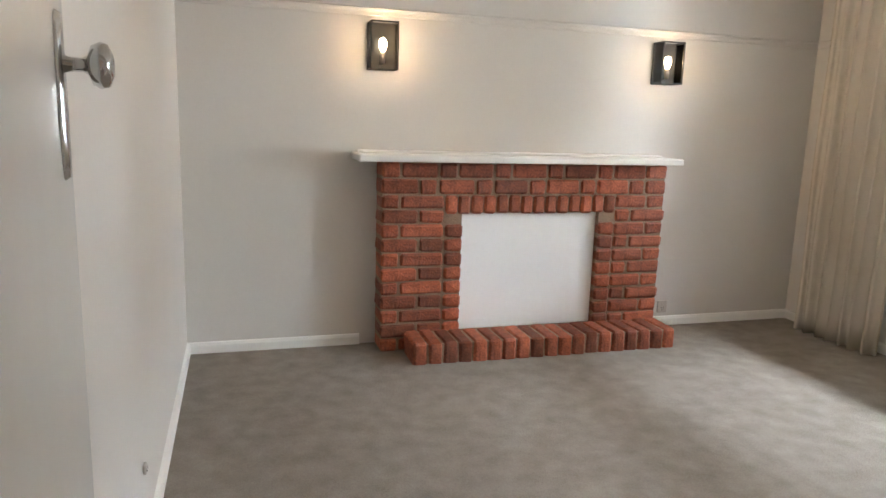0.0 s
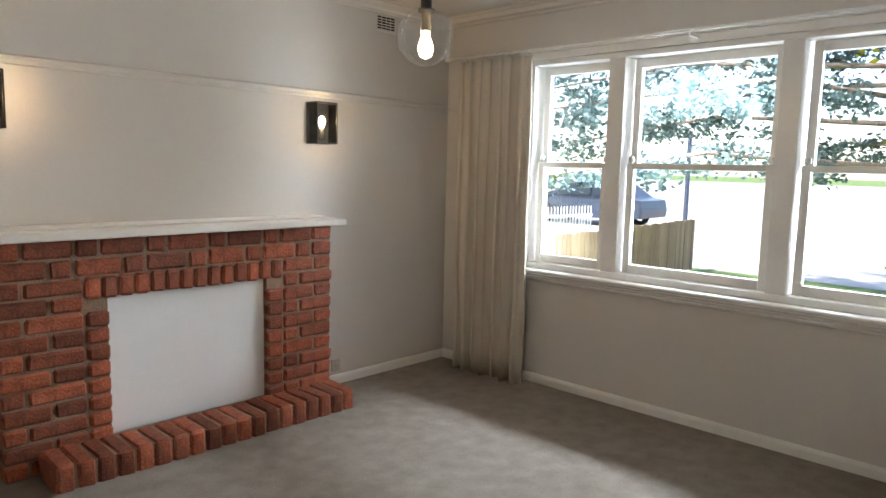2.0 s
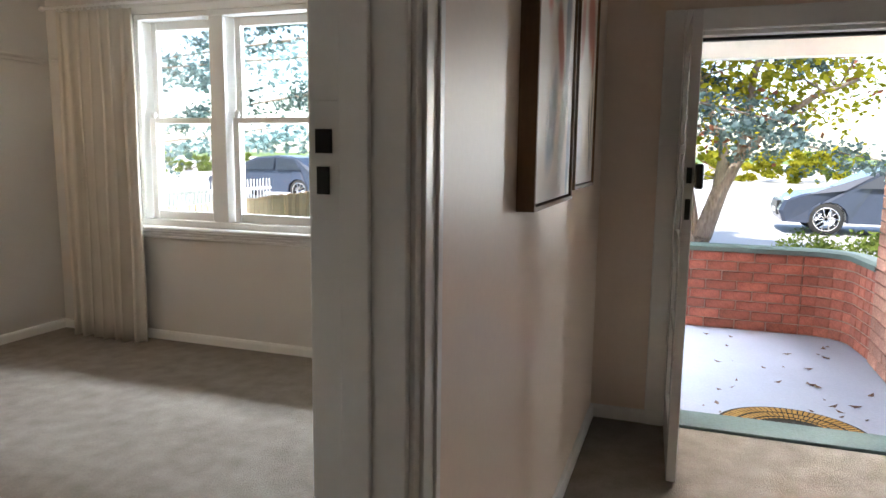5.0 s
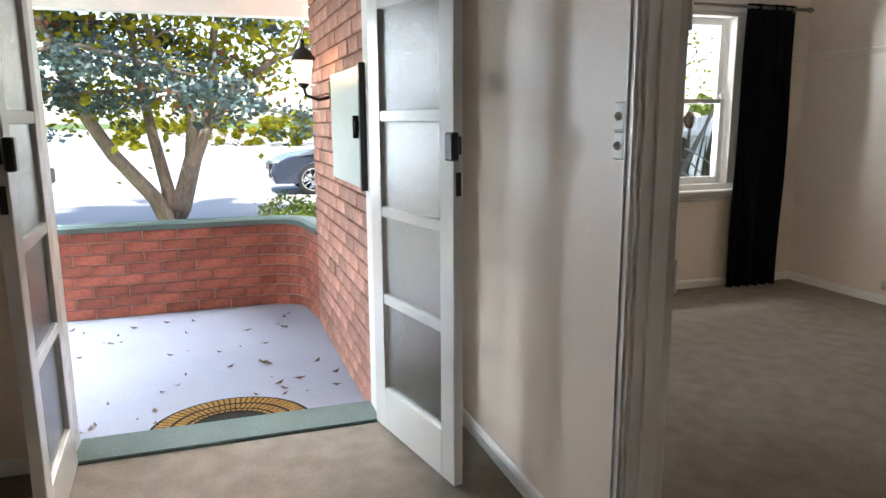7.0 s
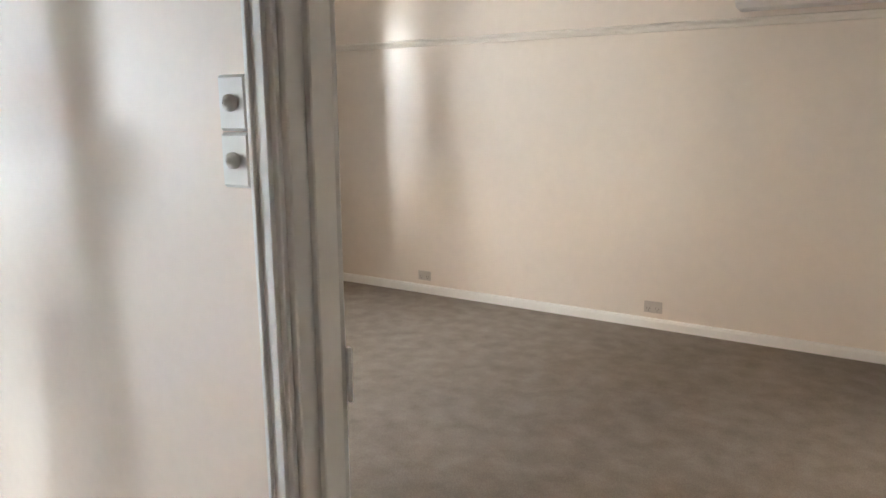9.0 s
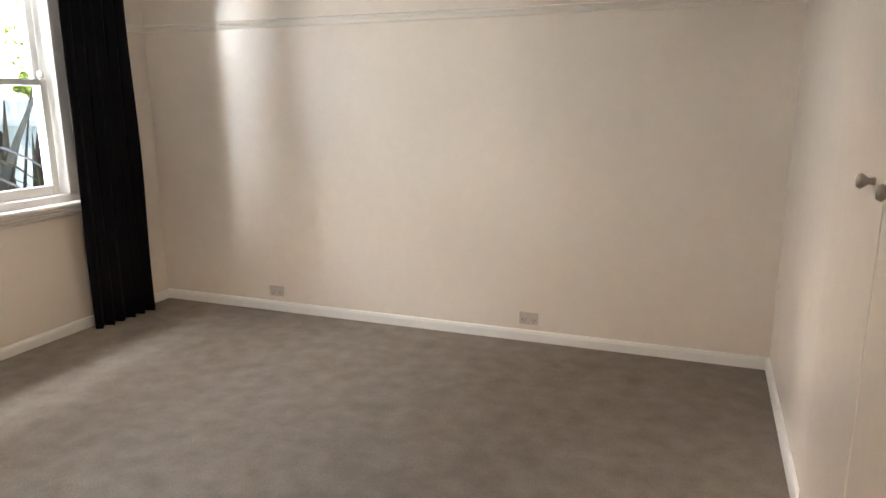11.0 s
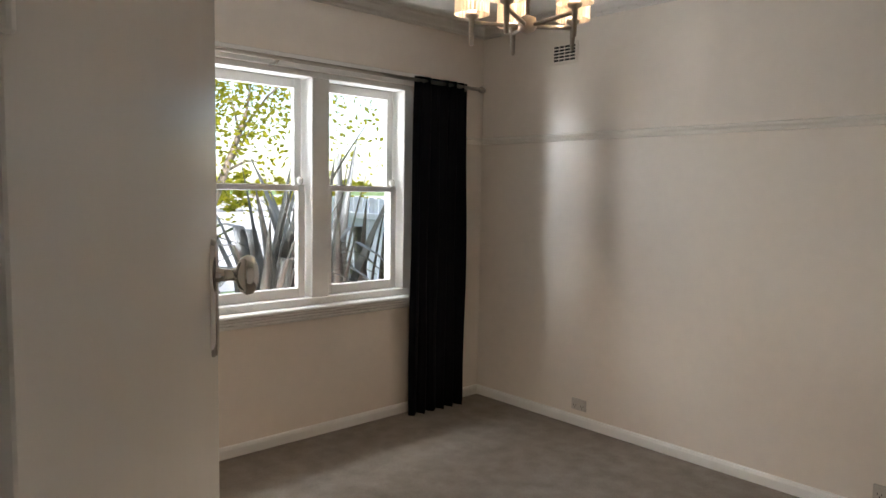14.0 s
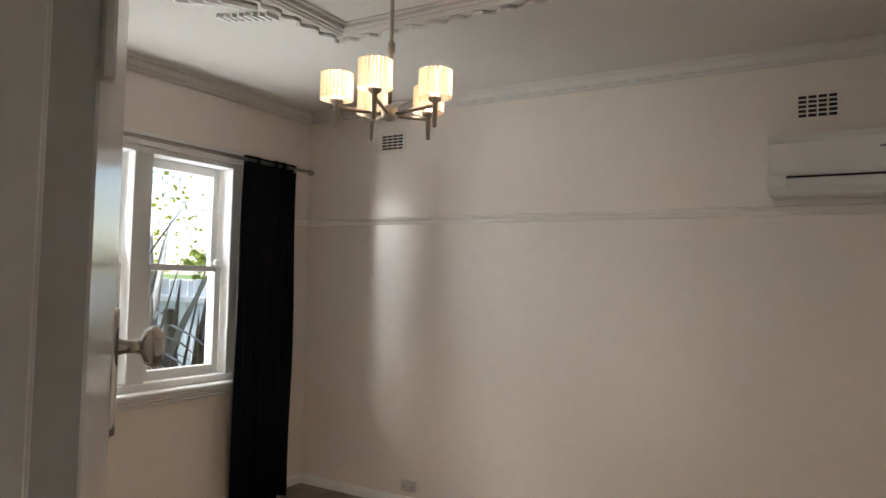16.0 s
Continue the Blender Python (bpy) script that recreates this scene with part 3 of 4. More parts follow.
def french_leaf(name, hx, hy, width, height, angle, side, label):
    """Glazed leaf with four hammered panes."""
    r = root(name, hx, hy, 0, angle, label=label, category="door")
    st, t = 0.095, 0.019
    cuts = [0.24, 0.615, 0.985, 1.37, height - 0.10]
    rows = [(0, st, -t, t, 0.032, height), (width - st, width, -t, t, 0.032, height), (st, width - st, -t, t, 0.032, cuts[0] - 0.02), (st, width - st, -t, t, cuts[-1], height)]
    for c in cuts[1:-1]:
        rows.append((st, width - st, -t + 0.002, t - 0.002, c - 0.021, c + 0.021))
    boxes("frame", rows, M_DOOR, r, 0.003)
    for a, b in zip(cuts, cuts[1:]):
        g = box("pane", st - 0.006, width - st + 0.006, -0.003, 0.003, a - 0.03 if a == cuts[0] else a + 0.015, b - 0.015 if b != cuts[-1] else b + 0.004, M_HAMMER, r)
        g.visible_shadow = False
    box("rim_lock", width - 0.012, width + 0.040, side * t if side > 0 else -t - 0.03, t + 0.03 if side > 0 else -t, 1.22, 1.315, M_BLACK, r, 0.006)
    boxes("edge_lock", [(width, width + 0.003, -0.010, 0.010, 1.10, 1.18), (width, width + 0.003, -0.010, 0.010, 1.24, 1.30)], M_BLACK, r)
    return r


french_leaf("front_door", 2.79, -0.515, 0.635, 1.88, 183.0, 1, "white front door leaf with hammered glass panes, open inwards")
french_leaf("front_door", 2.79, -1.755, 0.665, 1.88, 192.0, -1, "white front door leaf with four hammered glass panes, open inwards")
f = setting(root("door_frame_front", 2.89, -1.135, 0), "white front door frame with green threshold", "door frame")
boxes("jamb", [(-0.095, 0.11, 0.625, 0.665, 0, 1.90), (-0.095, 0.11, -0.665, -0.625, 0, 1.90), (-0.095, 0.11, -0.625, 0.625, 1.885, 1.915)], M_TRIM, f, 0.003)
boxes("architrave", [(-0.115, -0.09, 0.64, 0.73, 0, 2.0), (-0.115, -0.09, -0.73, -0.64, 0, 2.0), (-0.115, -0.09, -0.64, 0.64, 1.905, 2.0)], M_TRIM, f, 0.005)
box("threshold", -0.10, 0.13, -0.625, 0.625, -0.03, 0.034, M_GREEN, f, 0.008)
box("weather_strip", -0.03, 0.0, -0.625, 0.625, 1.868, 1.8845, M_BLACK, f, 0.002)

# ---- fireplace ----
BX0, BX1, FY, HT = 0.085, 1.925, 3.59, 0.145
fire = root("fireplace", 1.01, 3.64, 0, label="red clinker brick fireplace with white mantel shelf and boarded opening", category="fireplace")
LX, LY = 1.01, 3.64


def fbox(name, x0, x1, y0, y1, z0, z1, mat, bevel=0.0, seg=1):
    return box(name, x0 - LX, x1 - LX, y0 - LY, y1 - LY, z0, z1, mat, fire, bevel, seg)


OX0, OX1, OZ = 0.575, 1.455, 0.828
core = [(BX0 + 0.012, OX0 - 0.006, FY + 0.014, 3.778, 0.0, 1.13), (OX1 + 0.006, BX1 - 0.012, FY + 0.014, 3.778, 0.0, 1.13), (OX0 - 0.006, OX1 + 0.006, FY + 0.014, 3.778, OZ + 0.008, 1.13), (0.24, 1.885, 3.345, 3.60, 0.0, HT - 0.012)]
boxes("mortar", [(a - LX, b - LX, c - LY, d - LY, e, g) for a, b, c, d, e, g in core], M_MORTAR, fire)
fbox("board", OX0 - 0.004, OX1 + 0.004, FY + 0.045, FY + 0.06, HT - 0.02, OZ + 0.006, M_BOARD)
# moulded shelf
boxes("mantel", [(-0.054 - LX, 1.968 - LX, 3.495 - LY, 3.778 - LY, 1.132, 1.172), (-0.02 - LX, 1.90 - LX, 3.62 - LY, 3.778 - LY, 1.172, 1.186)], M_TRIM, fire, 0.007)
_bricks = {}


def brick_mesh(lx, ly, lz, rough, mat, kind):
    """A rounded, slightly uneven brick of that size, centred; alike ones share a mesh."""
    key = (round(lx, 3), round(ly, 3), round(lz, 3), kind, random.randrange(3))
    if key not in _bricks:
        bm = bmesh.new()
        add_box(bm, -lx / 2, lx / 2, -ly / 2, ly / 2, -lz / 2, lz / 2, rough, 1)
        rnd = random.Random(str(key))
        for v in bm.verts:
            v.co = (v.co + Vector([rnd.uniform(-1, 1) * rough * 0.35 for _ in range(3)])) * S
        me = bpy.data.meshes.new("brick")
        bm.to_mesh(me)
        bm.free()
        me.materials.append(mat)
        _bricks[key] = me
    return _bricks[key]


def lay(parent, x, y, z, lx, ly, lz, rough=0.011, mat=M_BRICK, kind="f", rz=0.0):
    ob = new("brick", brick_mesh(lx, ly, lz, rough, mat, kind))
    ob.parent = parent
    ob.matrix_local = Matrix.Translation(U(x, y, z)) @ pose(0, 0, 0, 0, 0, rz)
    return ob


def course(x0, x1, z, h, first, jut=0.0):
    """One course of stretchers and halves from x0 to x1."""
    x, k = x0, first
    while x < x1 - 0.02:
        w = min(0.222 if k % 2 == 0 else 0.115, x1 - x)
        if x1 - x - w < 0.06:
            w = x1 - x
        y = FY + 0.092 + random.uniform(-0.004, 0.004)
        lay(fire, x + w / 2 - LX, y - LY, z + h / 2, round(w - 0.011, 2), 0.184, round(h - 0.011, 3))
        x, k = x + w, k + 1


def face_of_fireplace():
    h = (0.942 - HT) / 9.5
    for i in range(-1, 10):
        z = HT + (i - 0.5) * h
        course(BX0, OX0 - 0.112, z, h, i % 2)
        course(OX1 + 0.112, BX1, z, h, (i + 1) % 2)
        if z + h < OZ + 0.03:
            lay(fire, OX0 - 0.056 - LX, FY + 0.043 - LY, z + h / 2, 0.102, 0.1, round(h - 0.011, 3))
            lay(fire, OX1 + 0.056 - LX, FY + 0.043 - LY, z + h / 2, 0.102, 0.1, round(h - 0.011, 3))
    n = 14
    w = (OX1 - OX0 + 0.224) / n
    for i in range(n):
        lay(fire, OX0 - 0.112 + (i + 0.5) * w - LX, FY + 0.043 - LY, (OZ + 0.942) / 2 + 0.002, round(w - 0.009, 3), 0.1, 0.105)
    for j, z in enumerate((0.942, 1.036)):
        course(BX0, BX1, z, 0.094, j)
    # raised hearth of bricks on edge
    m = 19
    w = (1.905 - 0.226) / m
    for i in range(m):
        x = 0.226 + (i + 0.5) * w - LX
        lay(fire, x, 3.455 - LY + random.uniform(-0.006, 0.006), HT / 2 + random.uniform(-0.003, 0.003), round(w - 0.008, 3), 0.25, HT - 0.002, 0.013, kind="h")


# ---- lounge lights ----


def lantern(name, x, label):
    """Black box lantern with clear panes and a bare bulb."""
    r = root(name, x, 3.778, 1.631, label=label, category="wall lamp", group="wall lanterns over the mantel")
    w, d, h, t = 0.078, 0.118, 0.258, 0.008
    rows = [(-w, w, -0.010, 0, 0, h)]
    for sx in (-1, 1):
        x0, x1 = (w - t, w) if sx > 0 else (-w, -w + t)
        rows += [(x0, x1, -d, -d + t, 0, h), (x0, x1, -d, -0.01, 0, t), (x0, x1, -d, -0.01, h - t, h)]
    rows += [(-w + t, w - t, -d, -d + t, 0, t), (-w + t, w - t, -d, -d + t, h - t, h)]
    boxes("frame", rows, M_BLACK, r, 0.001)
    for rr in ((-w + t, w - t, -d + 0.002, -d + 0.005, t, h - t), (-w + 0.002, -w + 0.005, -d + t, -0.01, t, h - t), (w - 0.005, w - 0.002, -d + t, -0.01, t, h - t)):
        g = box("pane", *rr, M_GLASS, r)
        g.visible_shadow = False
    tube("holder", [(0, -0.055, 0.035), (0, -0.055, 0.095)], 0.014, M_BRUSH, r, 12)
    tube("stem", [(0, -0.01, 0.04), (0, -0.055, 0.04)], 0.006, M_BLACK, r, 8)
    b = lathe("bulb", [(0.010, 0.095), (0.014, 0.105), (0.022, 0.125), (0.024, 0.145), (0.018, 0.165), (0.004, 0.175)], M_FILAMENT, r, 16, "z", (0, -0.055, 0))
    b.visible_shadow = False
    bulb("lantern_light", x, 3.723, 1.772, 0.75, WARM, 0.018)
    return r


lantern("wall_lantern", 0.110, "black metal and glass box wall lantern, lit")
lantern("wall_lantern", 1.940, "black metal and glass box wall lantern, lit")

px, py, pz = 1.08, 1.93, 1.965
p = root("pendant_lamp", px, py, CEIL, label="clear glass globe pendant on a black cord, lit", category="pendant lamp")
lathe("rose", [(0.001, 0), (0.05, -0.002), (0.05, -0.018), (0.012, -0.028)], M_BLACK, p, 20)
tube("cord", [(0, 0, -0.02), (0, 0, pz - CEIL + 0.12)], 0.004, M_BLACK, p, 8)
lathe("cap", [(0.006, 0.175), (0.018, 0.168), (0.020, 0.10), (0.030, 0.095), (0.030, 0.085), (0.018, 0.08), (0.018, 0.025), (0.014, 0.02)], M_BLACK, p, 18, "z", (0, 0, pz - CEIL))
R = 0.103
g = lathe("globe", [(R * math.sin(a), -R * math.cos(a)) for a in np.linspace(0.02, 2.86, 16)], M_GLOBE, p, 28, "z", (0, 0, pz - CEIL))
g.visible_shadow = False
b = lathe("bulb", [(0.012, 0.02), (0.016, 0.0), (0.026, -0.025), (0.029, -0.045), (0.02, -0.07), (0.001, -0.078)], M_FILAMENT, p, 18, "z", (0, 0, pz - CEIL))
b.visible_shadow = False
bulb("pendant_light", px, py, pz - 0.02, 1.2, WARM, 0.025)


def vent(name, x, y, z, w, h, facing, label):
    """Louvred plaster wall vent, facing along y."""
    r = root(name, x, y, z, label=label, category="wall vent")
    f = facing
    rows = [(-w / 2 - 0.015, w / 2 + 0.015, min(0, f * 0.006), max(0, f * 0.006), -h / 2 - 0.015, h / 2 + 0.015)]
    boxes("plate", rows, M_BWALL if f > 0 else M_WALL, r, 0.002)
    holes = []
    for i in range(5):
        for j in range(4):
            cx, cz = -w / 2 + (j + 0.5) * w / 4, -h / 2 + (i + 0.5) * h / 5
            holes.append((cx - w * 0.1, cx + w * 0.1, f * 0.0065 if f > 0 else -0.009, 0.009 if f > 0 else -0.0065, cz - h * 0.06, cz + h * 0.06))
    boxes("slot", holes, M_DARK, r)
    return r


vent("wall_vent", 2.51, 3.778, 2.467, 0.16, 0.09, -1, "painted plaster wall vent")
vent("wall_vent", 3.69, -5.665, 2.345, 0.17, 0.10, 1, "painted plaster wall vent")
vent("wall_vent", 1.235, -5.665, 2.32, 0.17, 0.11, 1, "painted plaster wall vent above the air conditioner")


def plate(name, x, y, z, w, h, face, label, cat, buttons=2, block=0.0):
    """Small electrical plate on a wall; face is the outward direction."""
    o = Vector((*face, 0))
    r = root(name, x, y, z, math.degrees(math.atan2(o.x, -o.y)), label=label, category=cat)
    if block:
        # deep mounting block behind a plain rocker plate
        box("block", -w / 2, w / 2, -block, 0, -h / 2, h / 2, M_PLASTIC, r, 0.004)
        box("plate", -w / 2 + 0.004, w / 2 - 0.004, -block - 0.008, -block, -h / 2 + 0.004, h / 2 - 0.004, M_PLASTIC, r, 0.003)
        box("rocker", -0.010, 0.010, -block - 0.018, -block - 0.008, -0.02, 0.02, M_PLASTIC, r, 0.004)
        return r
    box("plate", -w / 2, w / 2, -0.010, 0, -h / 2, h / 2, M_OUTLET, r, 0.003)
    for i in range(buttons):
        c = -w / 2 + (i + 0.5) * w / buttons
        box("rocker", c - 0.008, c + 0.008, -0.014, -0.010, h * 0.12, h * 0.32, M_OUTLET, r, 0.002)
        boxes("slot", [(c - 0.010, c - 0.007, -0.0112, -0.010, -h * 0.15, -h * 0.02), (c + 0.007, c + 0.010, -0.0112, -0.010, -h * 0.15, -h * 0.02), (c - 0.0015, c + 0.0015, -0.0112, -0.010, -h * 0.33, -h * 0.2)], M_DARK, r)
    return r


plate("power_outlet", 2.095, 3.778, 0.155, 0.075, 0.085, (0, -1), "white power outlet above the skirting", "power outlet", 1)
plate("power_outlet", 3.492, -5.665, 0.157, 0.11, 0.072, (0, 1), "white double power outlet above the skirting", "power outlet")
plate("power_outlet", 1.806, -5.665, 0.157, 0.11, 0.072, (0, 1), "white double power outlet above the skirting", "power outlet")
plate("cable_outlet", -0.973, 1.9, 0.3, 0.03, 0.03, (1, 0), "small white cable outlet", "cable outlet", 1)


def switch(name, x, y, z, f, label):
    """Old two-gang switch on a raised block."""
    r = root(name, x, y, z, label=label, category="light switch")
    box("block", -0.026, 0.026, min(0, f * 0.022), max(0, f * 0.022), -0.036, 0.036, M_PLASTIC, r, 0.004)
    lathe("dolly", [(0.011, 0.022 * f), (0.011, 0.028 * f), (0.005, 0.030 * f), (0.004, 0.035 * f), (0.001, 0.036 * f)], M_PLASTIC, r, 12, "y")
    return r


for z in (1.362, 1.288):
    switch("light_switch", 1.485, -2.11, z, 1, "old white toggle switch block beside the bedroom door")
for z in (1.357, 1.209):
    plate("light_switch", 0.515, 0.032, z, 0.075, 0.136, (0, 1), "white switch plate beside the lounge door", "light switch", 1, 0.03)

# ---- hall pictures ----


def picture(name, x0, x1, z0, z1, washes, label):
    r = root(name, (x0 + x1) / 2, -0.141, z0, label=label, category="painting", group="pair of hall paintings")
    w, h, t = (x1 - x0) / 2, z1 - z0, 0.012
    boxes("frame", [(-w, -w + t, -0.048, 0, 0, h), (w - t, w, -0.048, 0, 0, h), (-w + t, w - t, -0.048, 0, 0, t), (-w + t, w - t, -0.048, 0, h - t, h)], M_OAK, r, 0.001)
    box("canvas", -w + t + 0.004, w - t - 0.004, -0.040, -0.004, t + 0.004, h - t - 0.004, canvas("tulip canvas", washes), r, 0.002)
    return r


picture("painting", 1.05, 1.63, 1.20, 2.02, TULIPS_A, "watercolour tulip painting in coral, grey and cream, oak frame")
picture("painting", 1.69, 2.165, 1.225, 2.02, TULIPS_B, "watercolour tulip painting in coral, grey and cream, oak frame")

# ---- bedroom ----
cx, cy, cz = 2.25, -3.645, 1.94
ch = root("chandelier", cx, cy, CEIL, label="brushed nickel five-arm chandelier with cream pleated shades, lit", category="chandelier")
lathe("canopy", [(0.001, 0), (0.055, -0.002), (0.055, -0.015), (0.010, -0.03)], M_BRUSH, ch, 20)
dz = cz - CEIL
tube("stem", [(0, 0, -0.02), (0, 0, dz)], 0.006, M_BRUSH, ch, 10)
lathe("collar", [(0.006, 0.02), (0.012, 0.014), (0.012, -0.014), (0.006, -0.02)], M_BRUSH, ch, 14, "z", (0, 0, dz + 0.20))
lathe("hub", [(0.004, 0.03), (0.024, 0.02), (0.026, -0.004), (0.018, -0.016), (0.001, -0.022)], M_BRUSH, ch, 18, "z", (0, 0, dz))
for k in range(5):
    a = radians(38.7 + 72 * k)
    ex, ey = 0.155 * math.cos(a), 0.155 * math.sin(a)
    tube("arm", [(0.02 * math.cos(a), 0.02 * math.sin(a), dz), (ex, ey, dz + 0.012)], 0.006, M_BRUSH, ch, 8)
    lathe("candle_tube", [(0.001, -0.052), (0.006, -0.05), (0.008, 0.020), (0.018, 0.026), (0.020, 0.034), (0.010, 0.038)], M_BRUSH, ch, 14, "z", (ex, ey, dz))
    bm = bmesh.new()
    n, zs = 56, (0.034, 0.038, 0.108, 0.112)
    rings = []
    for z in zs:
        rings.append([])
        for q in range(n):
            b_ = 2 * math.pi * q / n
            rr = 0.047 + (0.0015 if q % 2 else -0.001) + (0.001 if z in (zs[0], zs[3]) else 0)
            rings[-1].append(bm.verts.new((ex + rr * math.cos(b_), ey + rr * math.sin(b_), dz + z)))
    for r0, r1 in zip(rings, rings[1:]):
        for q in range(n):
            bm.faces.new((r0[q], r0[(q + 1) % n], r1[(q + 1) % n], r1[q]))
    sh = finish("shade", bm, M_SHADE, ch)
    b = lathe("bulb", [(0.010, 0.038), (0.014, 0.052), (0.016, 0.064), (0.010, 0.086), (0.001, 0.094)], M_FILAMENT, ch, 12, "z", (ex, ey, dz))
    b.visible_shadow = False
    bulb("chandelier_light", cx + ex, cy + ey, cz + 0.062, 1.1, (1.0, 0.74, 0.50), 0.015)

# stepped plaster panel on the ceiling
rose = setting(root("ceiling_rose", cx, cy, CEIL), "art deco plaster ceiling panel with zigzag border and chevron ends", "ceiling rose")
rows = []
for k, (a, b_) in enumerate(((0.92, 0.86), (0.885, 0.825), (0.84, 0.78), (0.80, 0.74))):
    t, h = 0.018, -0.010 - 0.005 * (k % 3)
    rows += [(-a, a, -b_, -b_ + t, h, -0.001), (-a, a, b_ - t, b_, h, -0.001), (-a, -a + t, -b_ + t, b_ - t, h, -0.001), (a - t, a, -b_ + t, b_ - t, h, -0.001)]
boxes("border", rows, M_CEIL, rose, 0.004)
bm = bmesh.new()
for s_ in (-1, 1):
    # wavy band outside the border
    add_tube(bm, [(-0.96 + 0.03 * k, s_ * (0.905 + 0.014 * (-1) ** (k // 2)), -0.006) for k in range(65)], 0.011, 6)
    add_tube(bm, [(s_ * (0.965 + 0.014 * (-1) ** (k // 2)), -0.90 + 0.03 * k, -0.006) for k in range(61)], 0.011, 6)
finish("zigzag_band", bm, M_CEIL, rose)
bm = bmesh.new()
for s_ in (-1, 1):
    for k in range(4):
        x0, w_ = 1.0 + 0.055 * k, 0.40 - 0.05 * k
        pts = [(s_ * (x0 + (0.07 if i % 2 else 0.0)), -w_ + 2 * w_ * i / 6, -0.012) for i in range(7)]
        add_tube(bm, pts, 0.016, 6)
    for sy in (-1, 1):
        for k in range(8):
            x0, y0 = s_ * (1.02 + 0.030 * k), sy * (0.50 - 0.012 * k)
            add_box(bm, x0 - 0.008, x0 + 0.008, y0 - 0.035, y0 + 0.035, -0.018, -0.001)
finish("chevron", bm, M_TRIM, rose)

ac = root("air_conditioner", 1.02, -5.665, 1.88, label="white wall-mounted split air conditioner", category="air conditioner")
bm = bmesh.new()
prof = [(0.0, 0.0), (0.17, 0.0), (0.205, 0.03), (0.21, 0.085), (0.19, 0.10), (0.20, 0.24), (0.17, 0.282), (0.0, 0.285)]
va = [bm.verts.new((-0.41, p, q)) for p, q in prof]
vb = [bm.verts.new((0.41, p, q)) for p, q in prof]
for i in range(len(prof)):
    j = (i + 1) % len(prof)
    bm.faces.new((va[i], va[j], vb[j], vb[i]))
bm.faces.new(va)
bm.faces.new(vb)
bmesh.ops.bevel(bm, geom=bm.edges[:], offset=0.006, segments=2, affect="EDGES")
finish("body", bm, M_AC, ac)
box("outlet_slot", -0.40, 0.33, 0.203, 0.2125, 0.073, 0.083, M_DARK, ac)
box("louvre", -0.40, 0.33, 0.206, 0.214, 0.028, 0.070, M_AC, ac, 0.003)
box("badge", -0.08, -0.03, 0.1965, 0.2, 0.195, 0.200, M_DARK, ac)

w = root("wardrobe", 0.58, -3.7, 0, label="built-in cream wardrobe with flush doors and small knobs", category="wardrobe")
box("carcass", -0.028, 0.0, -0.38, 1.35, 0.0, 2.3, M_BWALL, w)
for y0, y1 in ((-0.35, 0.19), (0.20, 0.74), (0.75, 1.33)):
    box("door", 0.001, 0.022, y0, y1, 0.09, 2.28, M_BWALL, w, 0.003)
for y in (0.10, 0.29):
    lathe("knob", [(0.009, 0.0), (0.007, 0.012), (0.012, 0.018), (0.017, 0.026), (0.013, 0.034), (0.001, 0.036)], M_BRUSH, w, 16, "x", (0.022, y, 1.22))
box("plinth", 0.0, 0.012, -0.38, 1.35, 0.0, 0.086, M_TRIM, w, 0.002)

# ---- porch ----
PZ = -0.04
setting(boxes("porch_floor", [(2.93, 5.46, -1.80, -0.14, PZ - 0.2, PZ), (3.46, 5.46, -0.14, 0.9, PZ - 0.2, PZ)], M_PORCH), "pale painted concrete porch floor with fallen leaves", "porch floor")
setting(boxes("porch_ceiling", [(2.98, 5.45, -2.0, -0.21, 2.28, 2.34), (3.46, 5.45, -0.21, 0.9, 2.28, 2.34), (5.20, 5.34, -2.0, 0.9, 2.085, 2.28)], M_TRIM), "white painted porch soffit and beam", "ceiling")
setting(boxes("roof", [(-3.4, 4.8, -6.0, 4.1, CEIL + 0.13, CEIL + 0.25), (4.8, 5.2, -6.0, -1.9, CEIL + 0.05, CEIL + 0.2)], M_ROOF), "terracotta tile roof", "roof")


def brick_wall_y(parent, x0, x1, y, z0, z1, mat, face):
    """Stretcher bond on a plane along x."""
    h, L = 0.081, 0.232
    k, z = 0, z0
    while z < z1 - 0.02:
        x = x0 - (L / 2 if k % 2 else 0)
        while x < x1 - 0.02:
            a, b_ = max(x, x0), min(x + L, x1)
            if b_ - a > 0.04:
                lay(parent, (a + b_) / 2, y + face * random.uniform(0.0, 0.003), z + h / 2, round(b_ - a - 0.010, 2), 0.05, 0.072, 0.005, mat, "p")
            x += L
        z, k = z + h, k + 1


side = setting(root("wall_porch_side", 0, 0, 0), "pink-red brick side wall of the porch", "wall")
boxes("mortar", [(2.985, 4.62, -2.105, -1.788, -0.3, 2.30)], M_PMORTAR, side)
setting(boxes("wall_outer", [(4.62, 4.68, -5.9, -5.1, -0.4, CEIL), (4.62, 4.68, -2.6, -1.8, -0.4, CEIL), (4.62, 4.68, -5.1, -2.6, -0.4, 0.72), (4.62, 4.68, -5.1, -2.6, 2.2, CEIL), (3.40, 3.46, 3.1, 4.1, -0.4, CEIL), (3.40, 3.46, -0.16, 0.55, -0.4, CEIL), (3.40, 3.46, 0.55, 3.1, -0.4, 0.75), (3.40, 3.46, 0.55, 3.1, 2.3, CEIL), (2.99, 3.40, -0.20, -0.142, -0.2, 2.3)], M_PBRICK), "pink-red brick outer walls", "wall")

low = setting(root("wall_porch_front", 0, 0, 0), "low curved red brick porch wall with green cap", "wall")
